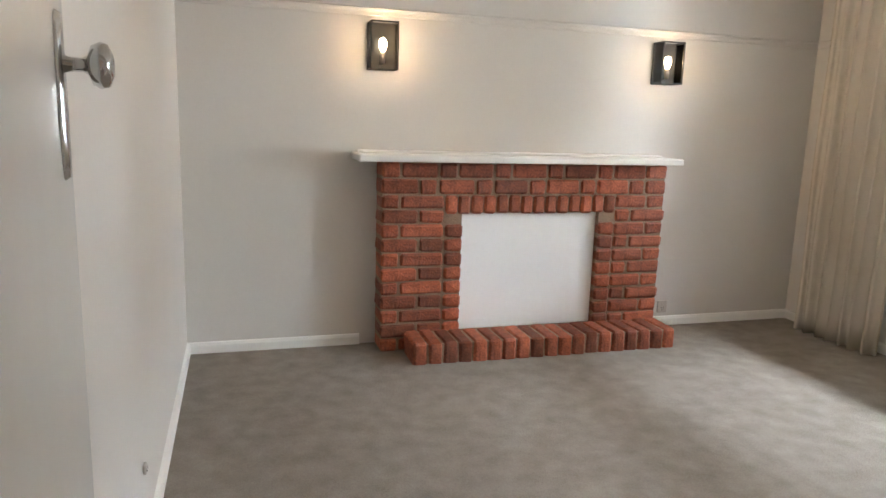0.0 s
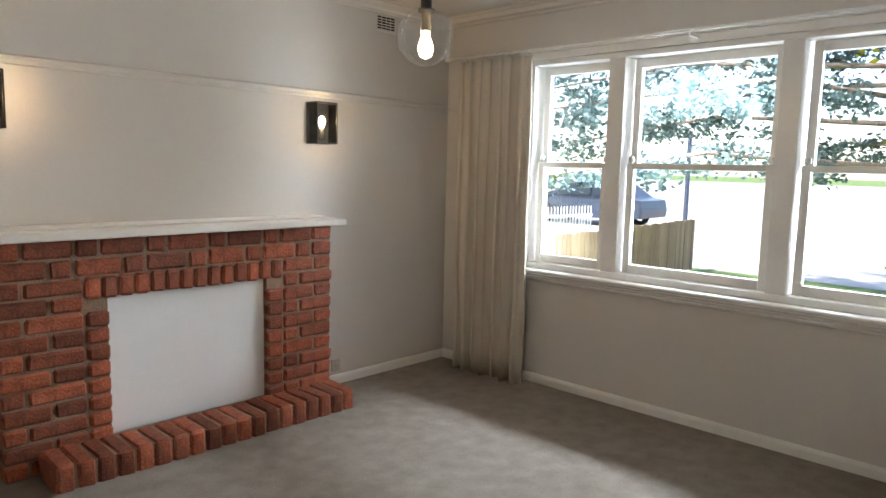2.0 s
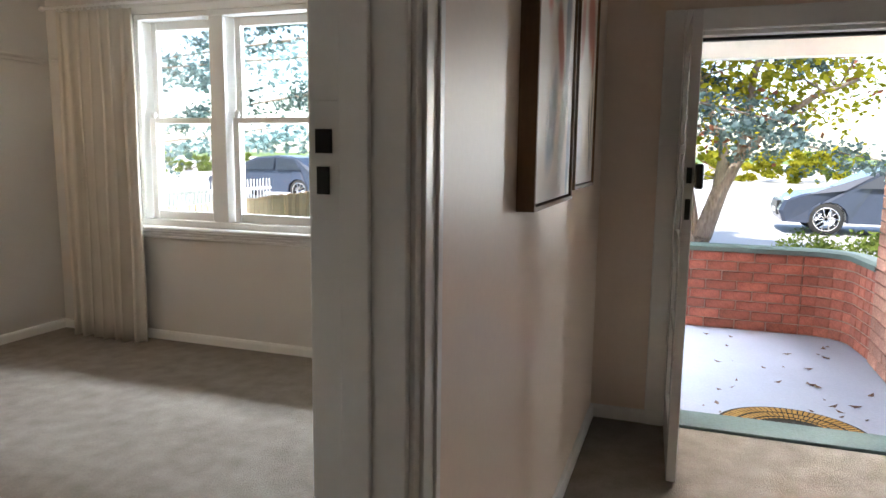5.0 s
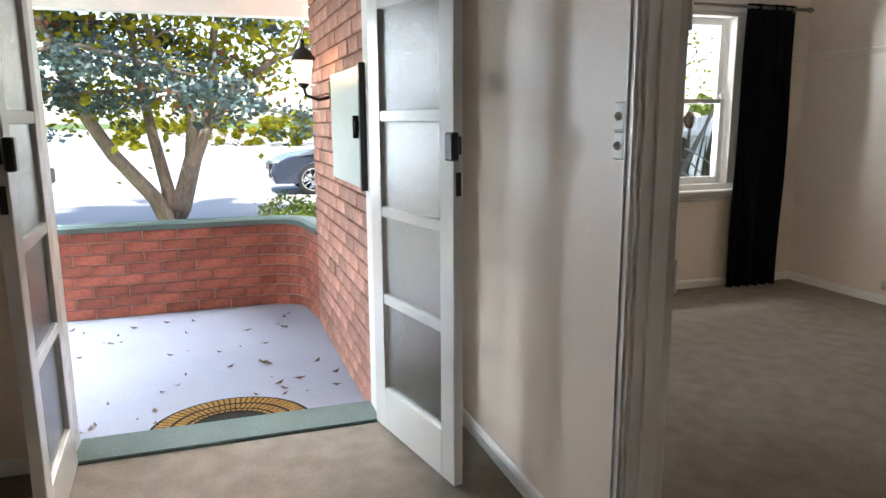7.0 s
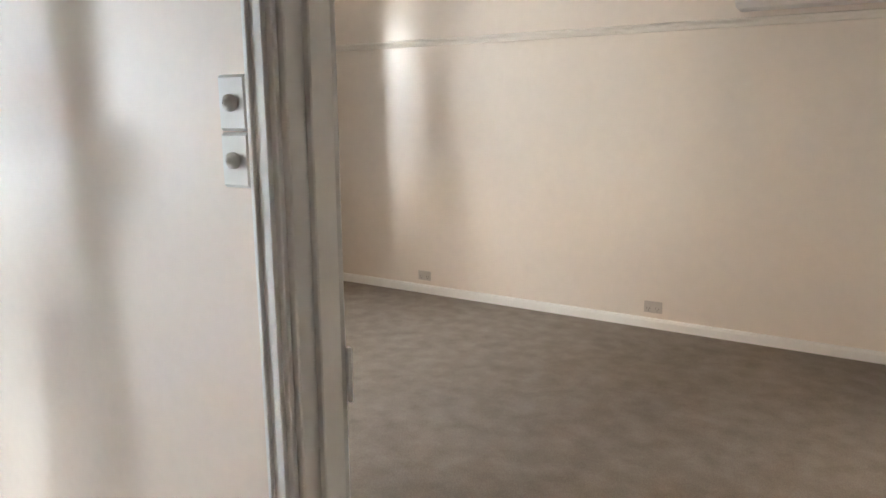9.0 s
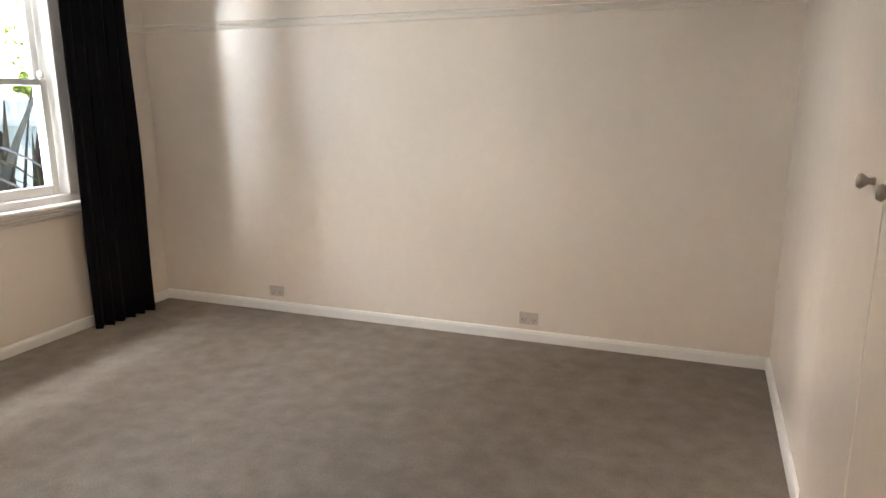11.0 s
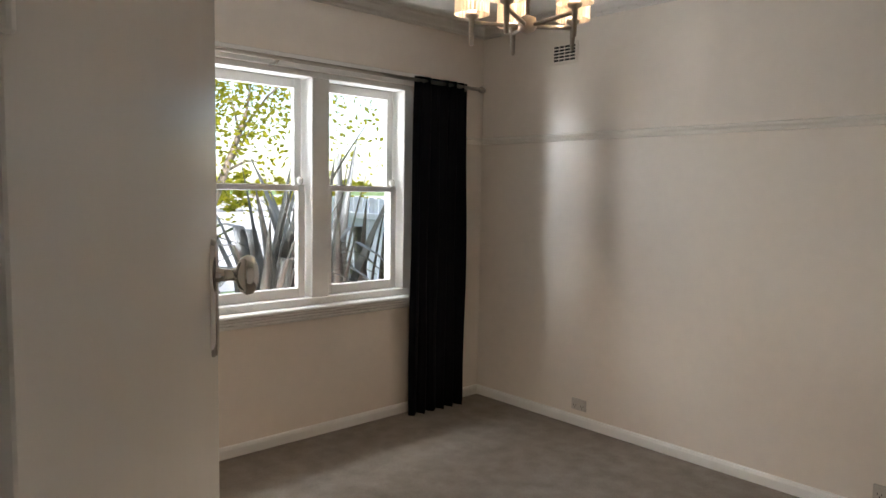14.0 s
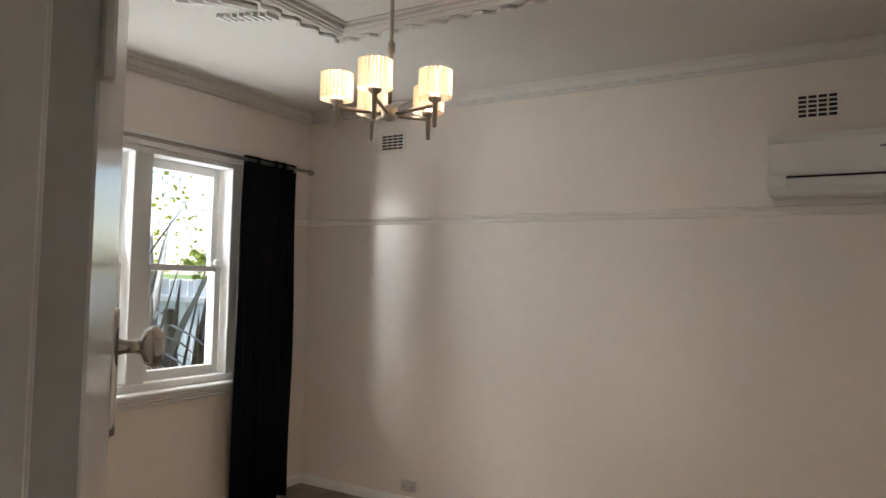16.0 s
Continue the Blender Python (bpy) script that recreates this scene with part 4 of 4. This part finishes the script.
# the wall's line: straight along the front, then a bend to the side wall
LINE = [(5.30, 0.9), (5.30, -1.46)] + [(5.0 + 0.30 * math.cos(a), -1.46 - 0.33 * math.sin(a)) for a in np.linspace(0.15, 1.5, 8)] + [(4.60, -1.835)]


def along(d):
    for (x0, y0), (x1, y1) in zip(LINE, LINE[1:]):
        L = math.hypot(x1 - x0, y1 - y0)
        if d <= L:
            return x0 + (x1 - x0) * d / L, y0 + (y1 - y0) * d / L, math.degrees(math.atan2(y1 - y0, x1 - x0))
        d -= L
    return None


total = sum(math.hypot(b[0] - a[0], b[1] - a[1]) for a, b in zip(LINE, LINE[1:]))
bm = bmesh.new()
prev = None
for (z0, z1, half, m_) in ((-0.3, 0.59, 0.045, 0),):
    pts = [along(min(d, total - 1e-4)) for d in np.linspace(0, total, 60)]
    for x, y, a in pts:
        nx, ny = -math.sin(radians(a)), math.cos(radians(a))
        q = [bm.verts.new((x + nx * s, y + ny * s, z)) for s, z in ((-half, z0), (half, z0), (half, z1), (-half, z1))]
        if prev:
            for i in range(4):
                bm.faces.new((prev[i], prev[(i + 1) % 4], q[(i + 1) % 4], q[i]))
        prev = q
finish("mortar", bm, M_PMORTAR, low)
bm, prev = bmesh.new(), None
for x, y, a in pts:
    nx, ny = -math.sin(radians(a)), math.cos(radians(a))
    q = [bm.verts.new((x + nx * s, y + ny * s, z)) for s, z in ((-0.085, 0.588), (0.085, 0.588), (0.085, 0.625), (0.05, 0.64), (-0.05, 0.64), (-0.085, 0.625))]
    if prev:
        for i in range(6):
            bm.faces.new((prev[i], prev[(i + 1) % 6], q[(i + 1) % 6], q[i]))
    prev = q
finish("cap", bm, M_GREEN, low)


def porch_bricks():
    h = 0.0785
    for k in range(8):
        d = 0.0 + (0.116 if k % 2 else 0)
        while d < total - 0.05:
            L = 0.232 if d < 2.15 else 0.118
            x, y, a = along(min(d + L / 2, total - 0.001))
            lay(low, x, y, PZ + (k + 0.5) * h, round(L - 0.009, 3), 0.11, h - 0.009, 0.005, M_PBRICK2, "w", a)
            d += L
    brick_wall_y(side, 2.99, 4.62, -1.788, PZ, 2.26, M_PBRICK, 1)


mb = root("meter_box", 3.33, -1.775, 1.05, label="pale green metal meter box on the brick wall, door ajar", category="meter box")
box("case", -0.36, 0.36, 0.0, 0.03, 0.0, 0.545, M_METER, mb, 0.004)
box("door", -0.345, 0.37, 0.031, 0.041, 0.005, 0.54, M_METER, mb, 0.004)
box("seal", -0.375, -0.345, 0.0, 0.043, -0.005, 0.55, M_BLACK, mb, 0.002)
boxes("latch", [(-0.34, -0.30, 0.041, 0.06, 0.25, 0.30), (-0.33, -0.315, 0.041, 0.065, 0.225, 0.325)], M_BLACK, mb, 0.003)

pl = root("porch_lantern", 3.85, -1.765, 1.50, label="black coach lantern on the porch wall, lit", category="wall lamp")
box("wall_plate", -0.03, 0.03, 0.0, 0.012, -0.05, 0.07, M_BLACK, pl, 0.004)
tube("arm", [(0, 0.01, -0.02), (0, 0.07, -0.035), (0, 0.14, -0.01), (0, 0.15, 0.03)], 0.009, M_BLACK, pl, 8)
lathe("gallery", [(0.001, 0.0), (0.02, 0.01), (0.034, 0.025), (0.036, 0.035)], M_BLACK, pl, 6, "z", (0, 0.15, 0.02))
gl = lathe("glass", [(0.036, 0.035), (0.058, 0.155)], M_FROST, pl, 6, "z", (0, 0.15, 0.02))
gl.visible_shadow = False
lathe("roof", [(0.070, 0.152), (0.072, 0.162), (0.045, 0.205), (0.014, 0.225), (0.010, 0.245), (0.014, 0.255), (0.001, 0.27)], M_BLACK, pl, 6, "z", (0, 0.15, 0.02))
bulb("porch_light", 3.85, -1.615, 1.62, 0.7, WARM, 0.02)

# half-round mat
mat_ = root("door_mat", 3.05, -1.12, PZ, label="half-round black and tan coir door mat", category="door mat")
bm = bmesh.new()
n = 40
for z0, r0 in ((0.0, 0.375),):
    top = [bm.verts.new((r0 * math.sin(a) * 0.98, r0 * math.cos(a), 0.012)) for a in np.linspace(0, math.pi, n)]
    bot = [bm.verts.new((v.co.x, v.co.y, 0.001)) for v in top]
    bm.faces.new(top)
    for i in range(n - 1):
        bm.faces.new((top[i], top[i + 1], bot[i + 1], bot[i]))
finish("base", bm, M_MATD, mat_)
bm = bmesh.new()
for r0, r1, k in ((0.355, 0.29, 38), (0.275, 0.225, 32), (0.212, 0.195, 24), (0.045, 0.0, 7)):
    for i in range(k):
        a0, a1 = math.pi * (i + 0.12) / k, math.pi * (i + 0.88) / k
        q = [(r0, a0), (r0, a1), (max(r1, 0.002), a1), (max(r1, 0.002), a0)]
        bm.faces.new([bm.verts.new((r * math.sin(a) * 0.98, r * math.cos(a), 0.0165)) for r, a in q])
tagged(finish("pattern", bm, M_MATG, mat_), kind="stuff")

rnd = random.Random(4)
bm = bmesh.new()
for _ in range(110):
    x, y = 3.0 + rnd.random() ** 1.7 * 2.0, rnd.uniform(-1.7, 0.5)
    a, L = rnd.uniform(0, 6.28), rnd.uniform(0.012, 0.04)
    c, s = math.cos(a), math.sin(a)
    v = [bm.verts.new((x + c * p * L - s * q * L * 0.4, y + s * p * L + c * q * L * 0.4, PZ + 0.003 + abs(p) * rnd.uniform(0.002, 0.014))) for p, q in ((-1, 0), (0, -1), (1, 0), (0, 1))]
    bm.faces.new(v)
tagged(finish("dead_leaves", bm, M_DEAD), "scattered dry brown leaves on the porch floor", "leaf litter", kind="stuff")

# ---- outside ----
GZ = -0.22
setting(box("ground", -300, 400, -300, 300, GZ - 0.3, GZ, M_LAWN), "patchy green lawn and verge", "ground")
# runs far past the road's own width, so the overexposed distance stays pale
setting(box("road", 11.5, 140, -300, 300, GZ - 0.02, GZ + 0.006, M_ROAD), "pale road, widened to stand in for the blown-out distance", "road")
setting(box("path", 5.6, 11.5, -2.6, -0.9, GZ - 0.02, GZ + 0.004, M_ROAD), "pale concrete front path", "pavement")


def leaves(bm, centre, radius, count, size, rnd, flat=0.7):
    c = Vector(centre)
    for _ in range(count):
        d = Vector((rnd.gauss(0, 1), rnd.gauss(0, 1), rnd.gauss(0, flat)))
        p = c + d * radius * 0.5
        s = size * rnd.uniform(0.6, 1.4)
        u = Vector((rnd.gauss(0, 1), rnd.gauss(0, 1), rnd.gauss(0, 0.6))).normalized()
        w_ = u.orthogonal().normalized()
        w_.rotate(Matrix.Rotation(rnd.uniform(0, 6.28), 3, u))
        bm.faces.new([bm.verts.new(q) for q in (p - u * s, p + w_ * s * 0.55, p + u * s, p - w_ * s * 0.55)])


def tree(name, x, y, limbs, label, leaf_sets, seed):
    """Limbs: lists of points with radii; leaf_sets: (material, part name, count, size, clump radius)."""
    r = root(name, x, y, GZ, label=label, category="tree")
    rnd = random.Random(seed)
    bm, tips = bmesh.new(), []
    for pts, rad in limbs:
        add_tube(bm, pts, rad, 9)
        tips += [Vector(p) for p in pts[-2:]]
        for k in range(5):
            a = Vector(pts[-1]).lerp(Vector(pts[-2]), rnd.random())
            b_ = a + Vector((rnd.uniform(-0.9, 0.9), rnd.uniform(-0.9, 0.9), rnd.uniform(0.1, 0.8)))
            add_tube(bm, [a, a.lerp(b_, 0.5) + Vector((0, 0, 0.08)), b_], [rad[-1] * 0.7, rad[-1] * 0.45, 0.006], 6)
            tips.append(b_)
    finish("trunk", bm, M_BARK, r, True)
    for m, nm, count, size, rad in leaf_sets:
        bm = bmesh.new()
        clumps = [t + Vector((rnd.gauss(0, 0.5), rnd.gauss(0, 0.5), rnd.gauss(0.15, 0.35))) for t in tips for _ in range(3)]
        for _ in range(count // 40):
            leaves(bm, rnd.choice(clumps), rad, 40, size, rnd)
        tagged(finish(nm, bm, m, r), kind="stuff")
    return r


def front_tree():
    limbs = [
        ([(0, 0, -0.05), (0.0, 0.02, 0.35), (-0.1, 0.16, 0.7), (-0.15, 0.55, 1.2), (-0.2, 0.85, 1.75), (-0.3, 1.05, 2.4), (-0.3, 1.3, 3.1)], [0.15, 0.11, 0.085, 0.075, 0.07, 0.06, 0.04]),
        ([(0, 0, 0.2), (0.05, 0.03, 0.8), (0.05, 0.16, 1.5), (0.1, 0.25, 2.2), (0.1, 0.35, 3.2)], [0.10, 0.075, 0.06, 0.05, 0.03]),
        ([(0, 0, -0.05), (0.0, -0.1, 0.55), (0.02, -0.28, 1.15), (0.05, -0.45, 1.5), (0.1, -0.85, 2.0), (0.1, -1.3, 2.3), (0.0, -1.7, 2.45)], [0.15, 0.12, 0.10, 0.075, 0.05, 0.035, 0.02]),
        ([(0.02, -0.26, 1.1), (0.0, -0.30, 1.6), (-0.1, -0.1, 2.1), (-0.2, 0.1, 2.6), (-0.3, 0.15, 3.3)], [0.085, 0.06, 0.05, 0.04, 0.03]),
        ([(0.04, -0.42, 1.45), (0.2, -0.55, 2.0), (0.3, -0.6, 2.6), (0.3, -0.9, 3.4)], [0.07, 0.055, 0.045, 0.03]),
    ]
    tree("maple_tree", 8.6, -0.64, limbs, "multi-stemmed street tree with green and yellow leaves", [(M_LEAF, "crown", 9500, 0.05, 0.95), (M_LEAFR, "red_leaves", 1500, 0.05, 0.6)], 3)


front_tree()


def clump(name, x, y, z, sx, sy, sz, count, size, m, label, cat, seed):
    """Bush: woody stems and a mass of leaves."""
    r = root(name, x, y, z, label=label, category=cat)
    rnd = random.Random(seed)
    bm = bmesh.new()
    for _ in range(8):
        add_tube(bm, [(rnd.uniform(-0.2, 0.2) * sx, rnd.uniform(-0.2, 0.2) * sy, 0), (rnd.uniform(-0.7, 0.7) * sx, rnd.uniform(-0.7, 0.7) * sy, sz * 1.2)], [0.03 * sz, 0.01 * sz], 6)
    finish("stems", bm, M_BARK, r, True)
    bm = bmesh.new()
    for _ in range(count // 30):
        a, b_, c = rnd.uniform(-1, 1), rnd.uniform(-1, 1), rnd.random() ** 0.6
        leaves(bm, (a * sx, b_ * sy, c * sz * (1.7 + 0.3 * math.sin(5 * a + 3 * b_))), 0.22 * max(0.6, sz), 30, size, rnd)
    tagged(finish("foliage", bm, m, r), kind="stuff")
    return r


clump("hedge", 9.2, -2.55, GZ, 0.7, 0.8, 0.29, 4200, 0.03, M_HEDGE, "low clipped green hedge by the path", "hedge", 2)
clump("shrub", 7.6, 1.3, GZ, 0.25, 0.25, 0.6, 260, 0.035, M_HEDGE, "sparse young shrub on the lawn", "shrub", 5)
for i, (x, y, s) in enumerate(((46, -28, 4), (47, -14, 3.0), (45, -2, 3.0), (40, 34, 4.0), (36, 46, 5), (46, -44, 5))):
    clump("far_tree", x, y, GZ, 3.0, 6.5, s * (0.34 if y < 5 else 0.15), 2600, 0.26, M_HEDGE if i % 2 else M_LEAF, "distant leafy tree across the road", "tree", 20 + i)


def spruce(x, y):
    """Blue-green conifer with drooping boughs."""
    r = root("spruce_tree", x, y, GZ, label="large blue-green conifer with drooping boughs", category="tree")
    rnd = random.Random(11)
    bm = bmesh.new()
    add_tube(bm, [(0, 0, -0.1), (0.05, 0, 2), (0, 0.05, 5), (0, 0, 9)], [0.22, 0.18, 0.12, 0.03], 10)
    ends = []
    for k in range(64):
        z = 1.75 + 6.2 * (k / 64) ** 1.1 + rnd.uniform(-0.15, 0.15)
        a = k * 2.4 + rnd.uniform(-0.3, 0.3)
        L = (4.9 - 0.42 * z) * rnd.uniform(0.75, 1.1) * (1.0 + 0.4 * max(0, math.sin(a)))
        pts = [(0, 0, z), (math.cos(a) * L * 0.5, math.sin(a) * L * 0.5, z + 0.12), (math.cos(a) * L, math.sin(a) * L, z - 0.28)]
        add_tube(bm, pts, [0.035, 0.022, 0.006], 5)
        ends.append(pts)
    finish("trunk", bm, M_BARK, r, True)
    bm = bmesh.new()
    for pts in ends:
        a, b_, c = (Vector(p) for p in pts)
        for _ in range(38):
            t = rnd.uniform(0.25, 1.0)
            p = a.lerp(b_, t * 2) if t < 0.5 else b_.lerp(c, t * 2 - 1)
            leaves(bm, p + Vector((rnd.gauss(0, 0.12), rnd.gauss(0, 0.12), rnd.gauss(-0.08, 0.08))), 0.22, 42, 0.036, rnd, 0.4)
    tagged(finish("needles", bm, M_SPRUCE, r), kind="stuff")


spruce(8.0, 1.35)


def fence(name, x0, y0, x1, y1, top, m, label, gap=0.12, w=0.105, pointed=False):
    L = math.hypot(x1 - x0, y1 - y0)
    r = root(name, x0, y0, GZ, math.degrees(math.atan2(y1 - y0, x1 - x0)), label=label, category="fence")
    me = None
    for i in range(int(L / gap)):
        if me is None:
            bm = bmesh.new()
            add_box(bm, 0, w, -0.01, 0.01, 0.03, top, 0.003)
            if pointed:
                for v in bm.verts:
                    if v.co.z > top - 0.01:
                        v.co.x = w / 2 + (v.co.x - w / 2) * 0.3
            me = finish("paling", bm, m, r)
            me = me.data
        else:
            ob = new("paling", me)
            ob.parent = r
            ob.location = U(i * gap, 0.004 * (i % 3), random.uniform(-0.012, 0.012))
    boxes("rail", [(0, L, 0.012, 0.05, z, z + 0.07) for z in (0.2, top - 0.25)], m, r, 0.003)
    return r


fence("paling_fence", 4.2, 4.75, 11.2, 5.3, 0.92, M_FENCE, "weathered brown timber paling fence")
fence("picket_fence", 9.0, 9.2, 13.5, 8.8, 0.9, M_TRIM, "white painted timber picket fence", 0.11, 0.06, True)
fence("side_fence", 5.6, -6.75, 8.6, -7.1, 1.6, M_GFENCE, "pale blue-grey timber side fence")
po = root("street_post", 14.5, 7.0, GZ, label="dark blue painted street post", category="post")
lathe("shaft", [(0.07, 0), (0.07, 0.1), (0.055, 0.12), (0.05, 2.6), (0.02, 2.65)], M_CAR, po, 12)
lb = root("letterbox", 9.2, 0.75, GZ, label="small dark letterbox on a post", category="letterbox")
tube("post", [(0, 0, 0), (0, 0, 0.85)], 0.03, M_BLACK, lb, 8)
box("box", -0.12, 0.12, -0.08, 0.08, 0.85, 1.03, M_BLACK, lb, 0.02)


def car(name, x, y, rz, label):
    """Low estate car facing its own +x; wheels under real arches."""
    r = root(name, x, y, GZ + 0.006, rz, label=label, category="car")
    prof = [(-2.15, 0.32), (-2.2, 0.55), (-2.12, 0.85), (-1.7, 0.92), (-1.15, 1.33), (-0.4, 1.40), (0.35, 1.34), (1.05, 0.92), (1.75, 0.82), (2.1, 0.68), (2.18, 0.48), (2.1, 0.25), (1.72, 0.24)]
    for wx in (1.32, -1.30):
        prof += [(wx + 0.37 * math.cos(a), 0.31 + 0.37 * math.sin(a)) for a in np.linspace(-0.15, math.pi + 0.15, 9)]
    prof.append((-1.7, 0.25))
    bm = bmesh.new()
    sides = []
    for y_ in (-0.86, -0.80, 0.80, 0.86):
        inset = 0.97 if abs(y_) > 0.83 else 1.0
        ring = []
        for px_, pz_ in prof:
            tuck = 0.0 if pz_ < 0.9 else (pz_ - 0.9) * 0.36
            ring.append(bm.verts.new((px_ * inset, math.copysign(abs(y_) - tuck, y_), pz_ if inset == 1 else 0.3 + (pz_ - 0.3) * 0.97)))
        sides.append(ring)
    k = len(prof)
    for a, b_ in zip(sides, sides[1:]):
        for i in range(k):
            bm.faces.new((a[i], a[(i + 1) % k], b_[(i + 1) % k], b_[i]))
    bm.faces.new(sides[0])
    bm.faces.new(sides[-1])
    bmesh.ops.triangulate(bm, faces=[f_ for f_ in bm.faces if len(f_.verts) > 4])
    finish("body", bm, M_CAR, r)
    bm = bmesh.new()
    for s in (-1, 1):
        for quad in (((-1.35, 0.95), (-1.05, 1.27), (-0.45, 1.32), (-0.45, 0.95)), ((-0.38, 0.95), (-0.38, 1.33), (0.30, 1.27), (0.85, 0.95))):
            bm.faces.new([bm.verts.new((a, s * (0.868 - max(0, z - 0.9) * 0.36), z)) for a, z in quad])
    bm.faces.new([bm.verts.new(p_) for p_ in ((0.43, -0.66, 1.31), (0.43, 0.66, 1.31), (1.04, 0.78, 0.945), (1.04, -0.78, 0.945))])
    ob = finish("windows", bm, M_CARGLASS, r)
    for wx in (1.32, -1.30):
        for s in (-1, 1):
            wh = lathe("tyre", [(0.20, -0.1), (0.30, -0.105), (0.325, -0.07), (0.325, 0.07), (0.30, 0.105), (0.20, 0.1)], M_TYRE, r, 28, "y", (wx, s * 0.76, 0.325))
            bm = bmesh.new()
            for q in range(10):
                a = 2 * math.pi * q / 10
                add_tube(bm, [(wx + 0.03 * math.cos(a), s * 0.85, 0.325 + 0.03 * math.sin(a)), (wx + 0.225 * math.cos(a), s * 0.86, 0.325 + 0.225 * math.sin(a))], [0.018, 0.012], 6)
            add_tube(bm, [(wx + 0.23 * math.cos(a), s * 0.855, 0.325 + 0.23 * math.sin(a)) for a in np.linspace(0, 2 * math.pi, 25)], 0.016, 6, False)
            finish("rim", bm, M_CHROME, r, True)
    boxes("headlamp", [(1.93, 2.08, s * 0.68 - 0.13, s * 0.68 + 0.13, 0.62, 0.73) for s in (-1, 1)], M_LAMPGLASS, r, 0.02)
    box("grille", 2.10, 2.185, -0.45, 0.45, 0.36, 0.66, M_BLACK, r, 0.02)
    box("numberplate", 2.17, 2.195, -0.19, 0.19, 0.40, 0.50, M_PLASTIC, r, 0.004)
    return r


car("parked_car", 15.6, -4.48, 90, "dark blue-grey parked car with alloy wheels")
car("parked_car", 19.0, 12.2, 90, "dark blue parked car at the kerb")


def flax(name, x, y, count, tall, seed):
    """Clump of long sword leaves, some bent over."""
    r = root(name, x, y, GZ, label="flax clump with dark purple-green sword leaves", category="flax plant")
    rnd = random.Random(seed)
    for i in range(count):
        a, lean = rnd.uniform(0, 6.28), rnd.uniform(0.05, 0.38)
        L, wd = tall * rnd.uniform(0.65, 1.1), rnd.uniform(0.032, 0.065)
        bend = rnd.random() < 0.35
        bm, prev = bmesh.new(), None
        c, s = math.cos(a), math.sin(a)
        bx, by = rnd.uniform(-0.15, 0.15), rnd.uniform(-0.15, 0.15)
        for k in range(9):
            t = k / 8
            out = lean * L * t ** 1.5
            z = L * t * (1 - 0.12 * t)
            if bend and t > 0.6:
                out += (t - 0.6) * L * 0.55
                z -= (t - 0.6) ** 1.3 * L * 1.3
            hw = wd * (0.7 + 0.5 * math.sin(math.pi * min(1, t * 1.3))) * (1 - t ** 4)
            mid = (bx + c * out, by + s * out, z)
            q = [bm.verts.new((mid[0] - s * hw, mid[1] + c * hw, z)), bm.verts.new((mid[0] + c * hw * 0.4, mid[1] + s * hw * 0.4, z - 0.004)), bm.verts.new((mid[0] + s * hw, mid[1] - c * hw, z))]
            if prev:
                bm.faces.new((prev[0], prev[1], q[1], q[0]))
                bm.faces.new((prev[1], prev[2], q[2], q[1]))
            prev = q
        ob = finish("blade", bm, M_FLAX, r, True)
        so = ob.modifiers.new("thickness", "SOLIDIFY")
        so.thickness = 0.003
    return r


flax("flax_plant", 5.45, -5.1, 30, 2.35, 3)
flax("flax_plant", 5.5, -4.55, 30, 2.3, 6)
flax("flax_plant", 5.5, -3.85, 20, 2.4, 9)
flax("flax_plant", 5.9, -5.8, 16, 2.4, 12)
tree("garden_tree", 9.0, -5.6, [([(0, 0, -0.05), (0.1, 0.1, 1.0), (0.0, 0.4, 1.9), (-0.2, 0.9, 2.7)], [0.10, 0.08, 0.06, 0.04]), ([(0.1, 0.1, 0.9), (0.3, -0.4, 1.8), (0.4, -0.8, 2.7)], [0.08, 0.05, 0.03]), ([(0.05, 0.3, 1.6), (0.0, 1.0, 2.2), (-0.1, 1.7, 2.5)], [0.05, 0.04, 0.02])],
     "small garden tree with light green leaves", [(M_LEAF, "crown", 9500, 0.038, 0.85)], 8)

# ---- bricks last ----
face_of_fireplace()
porch_bricks()
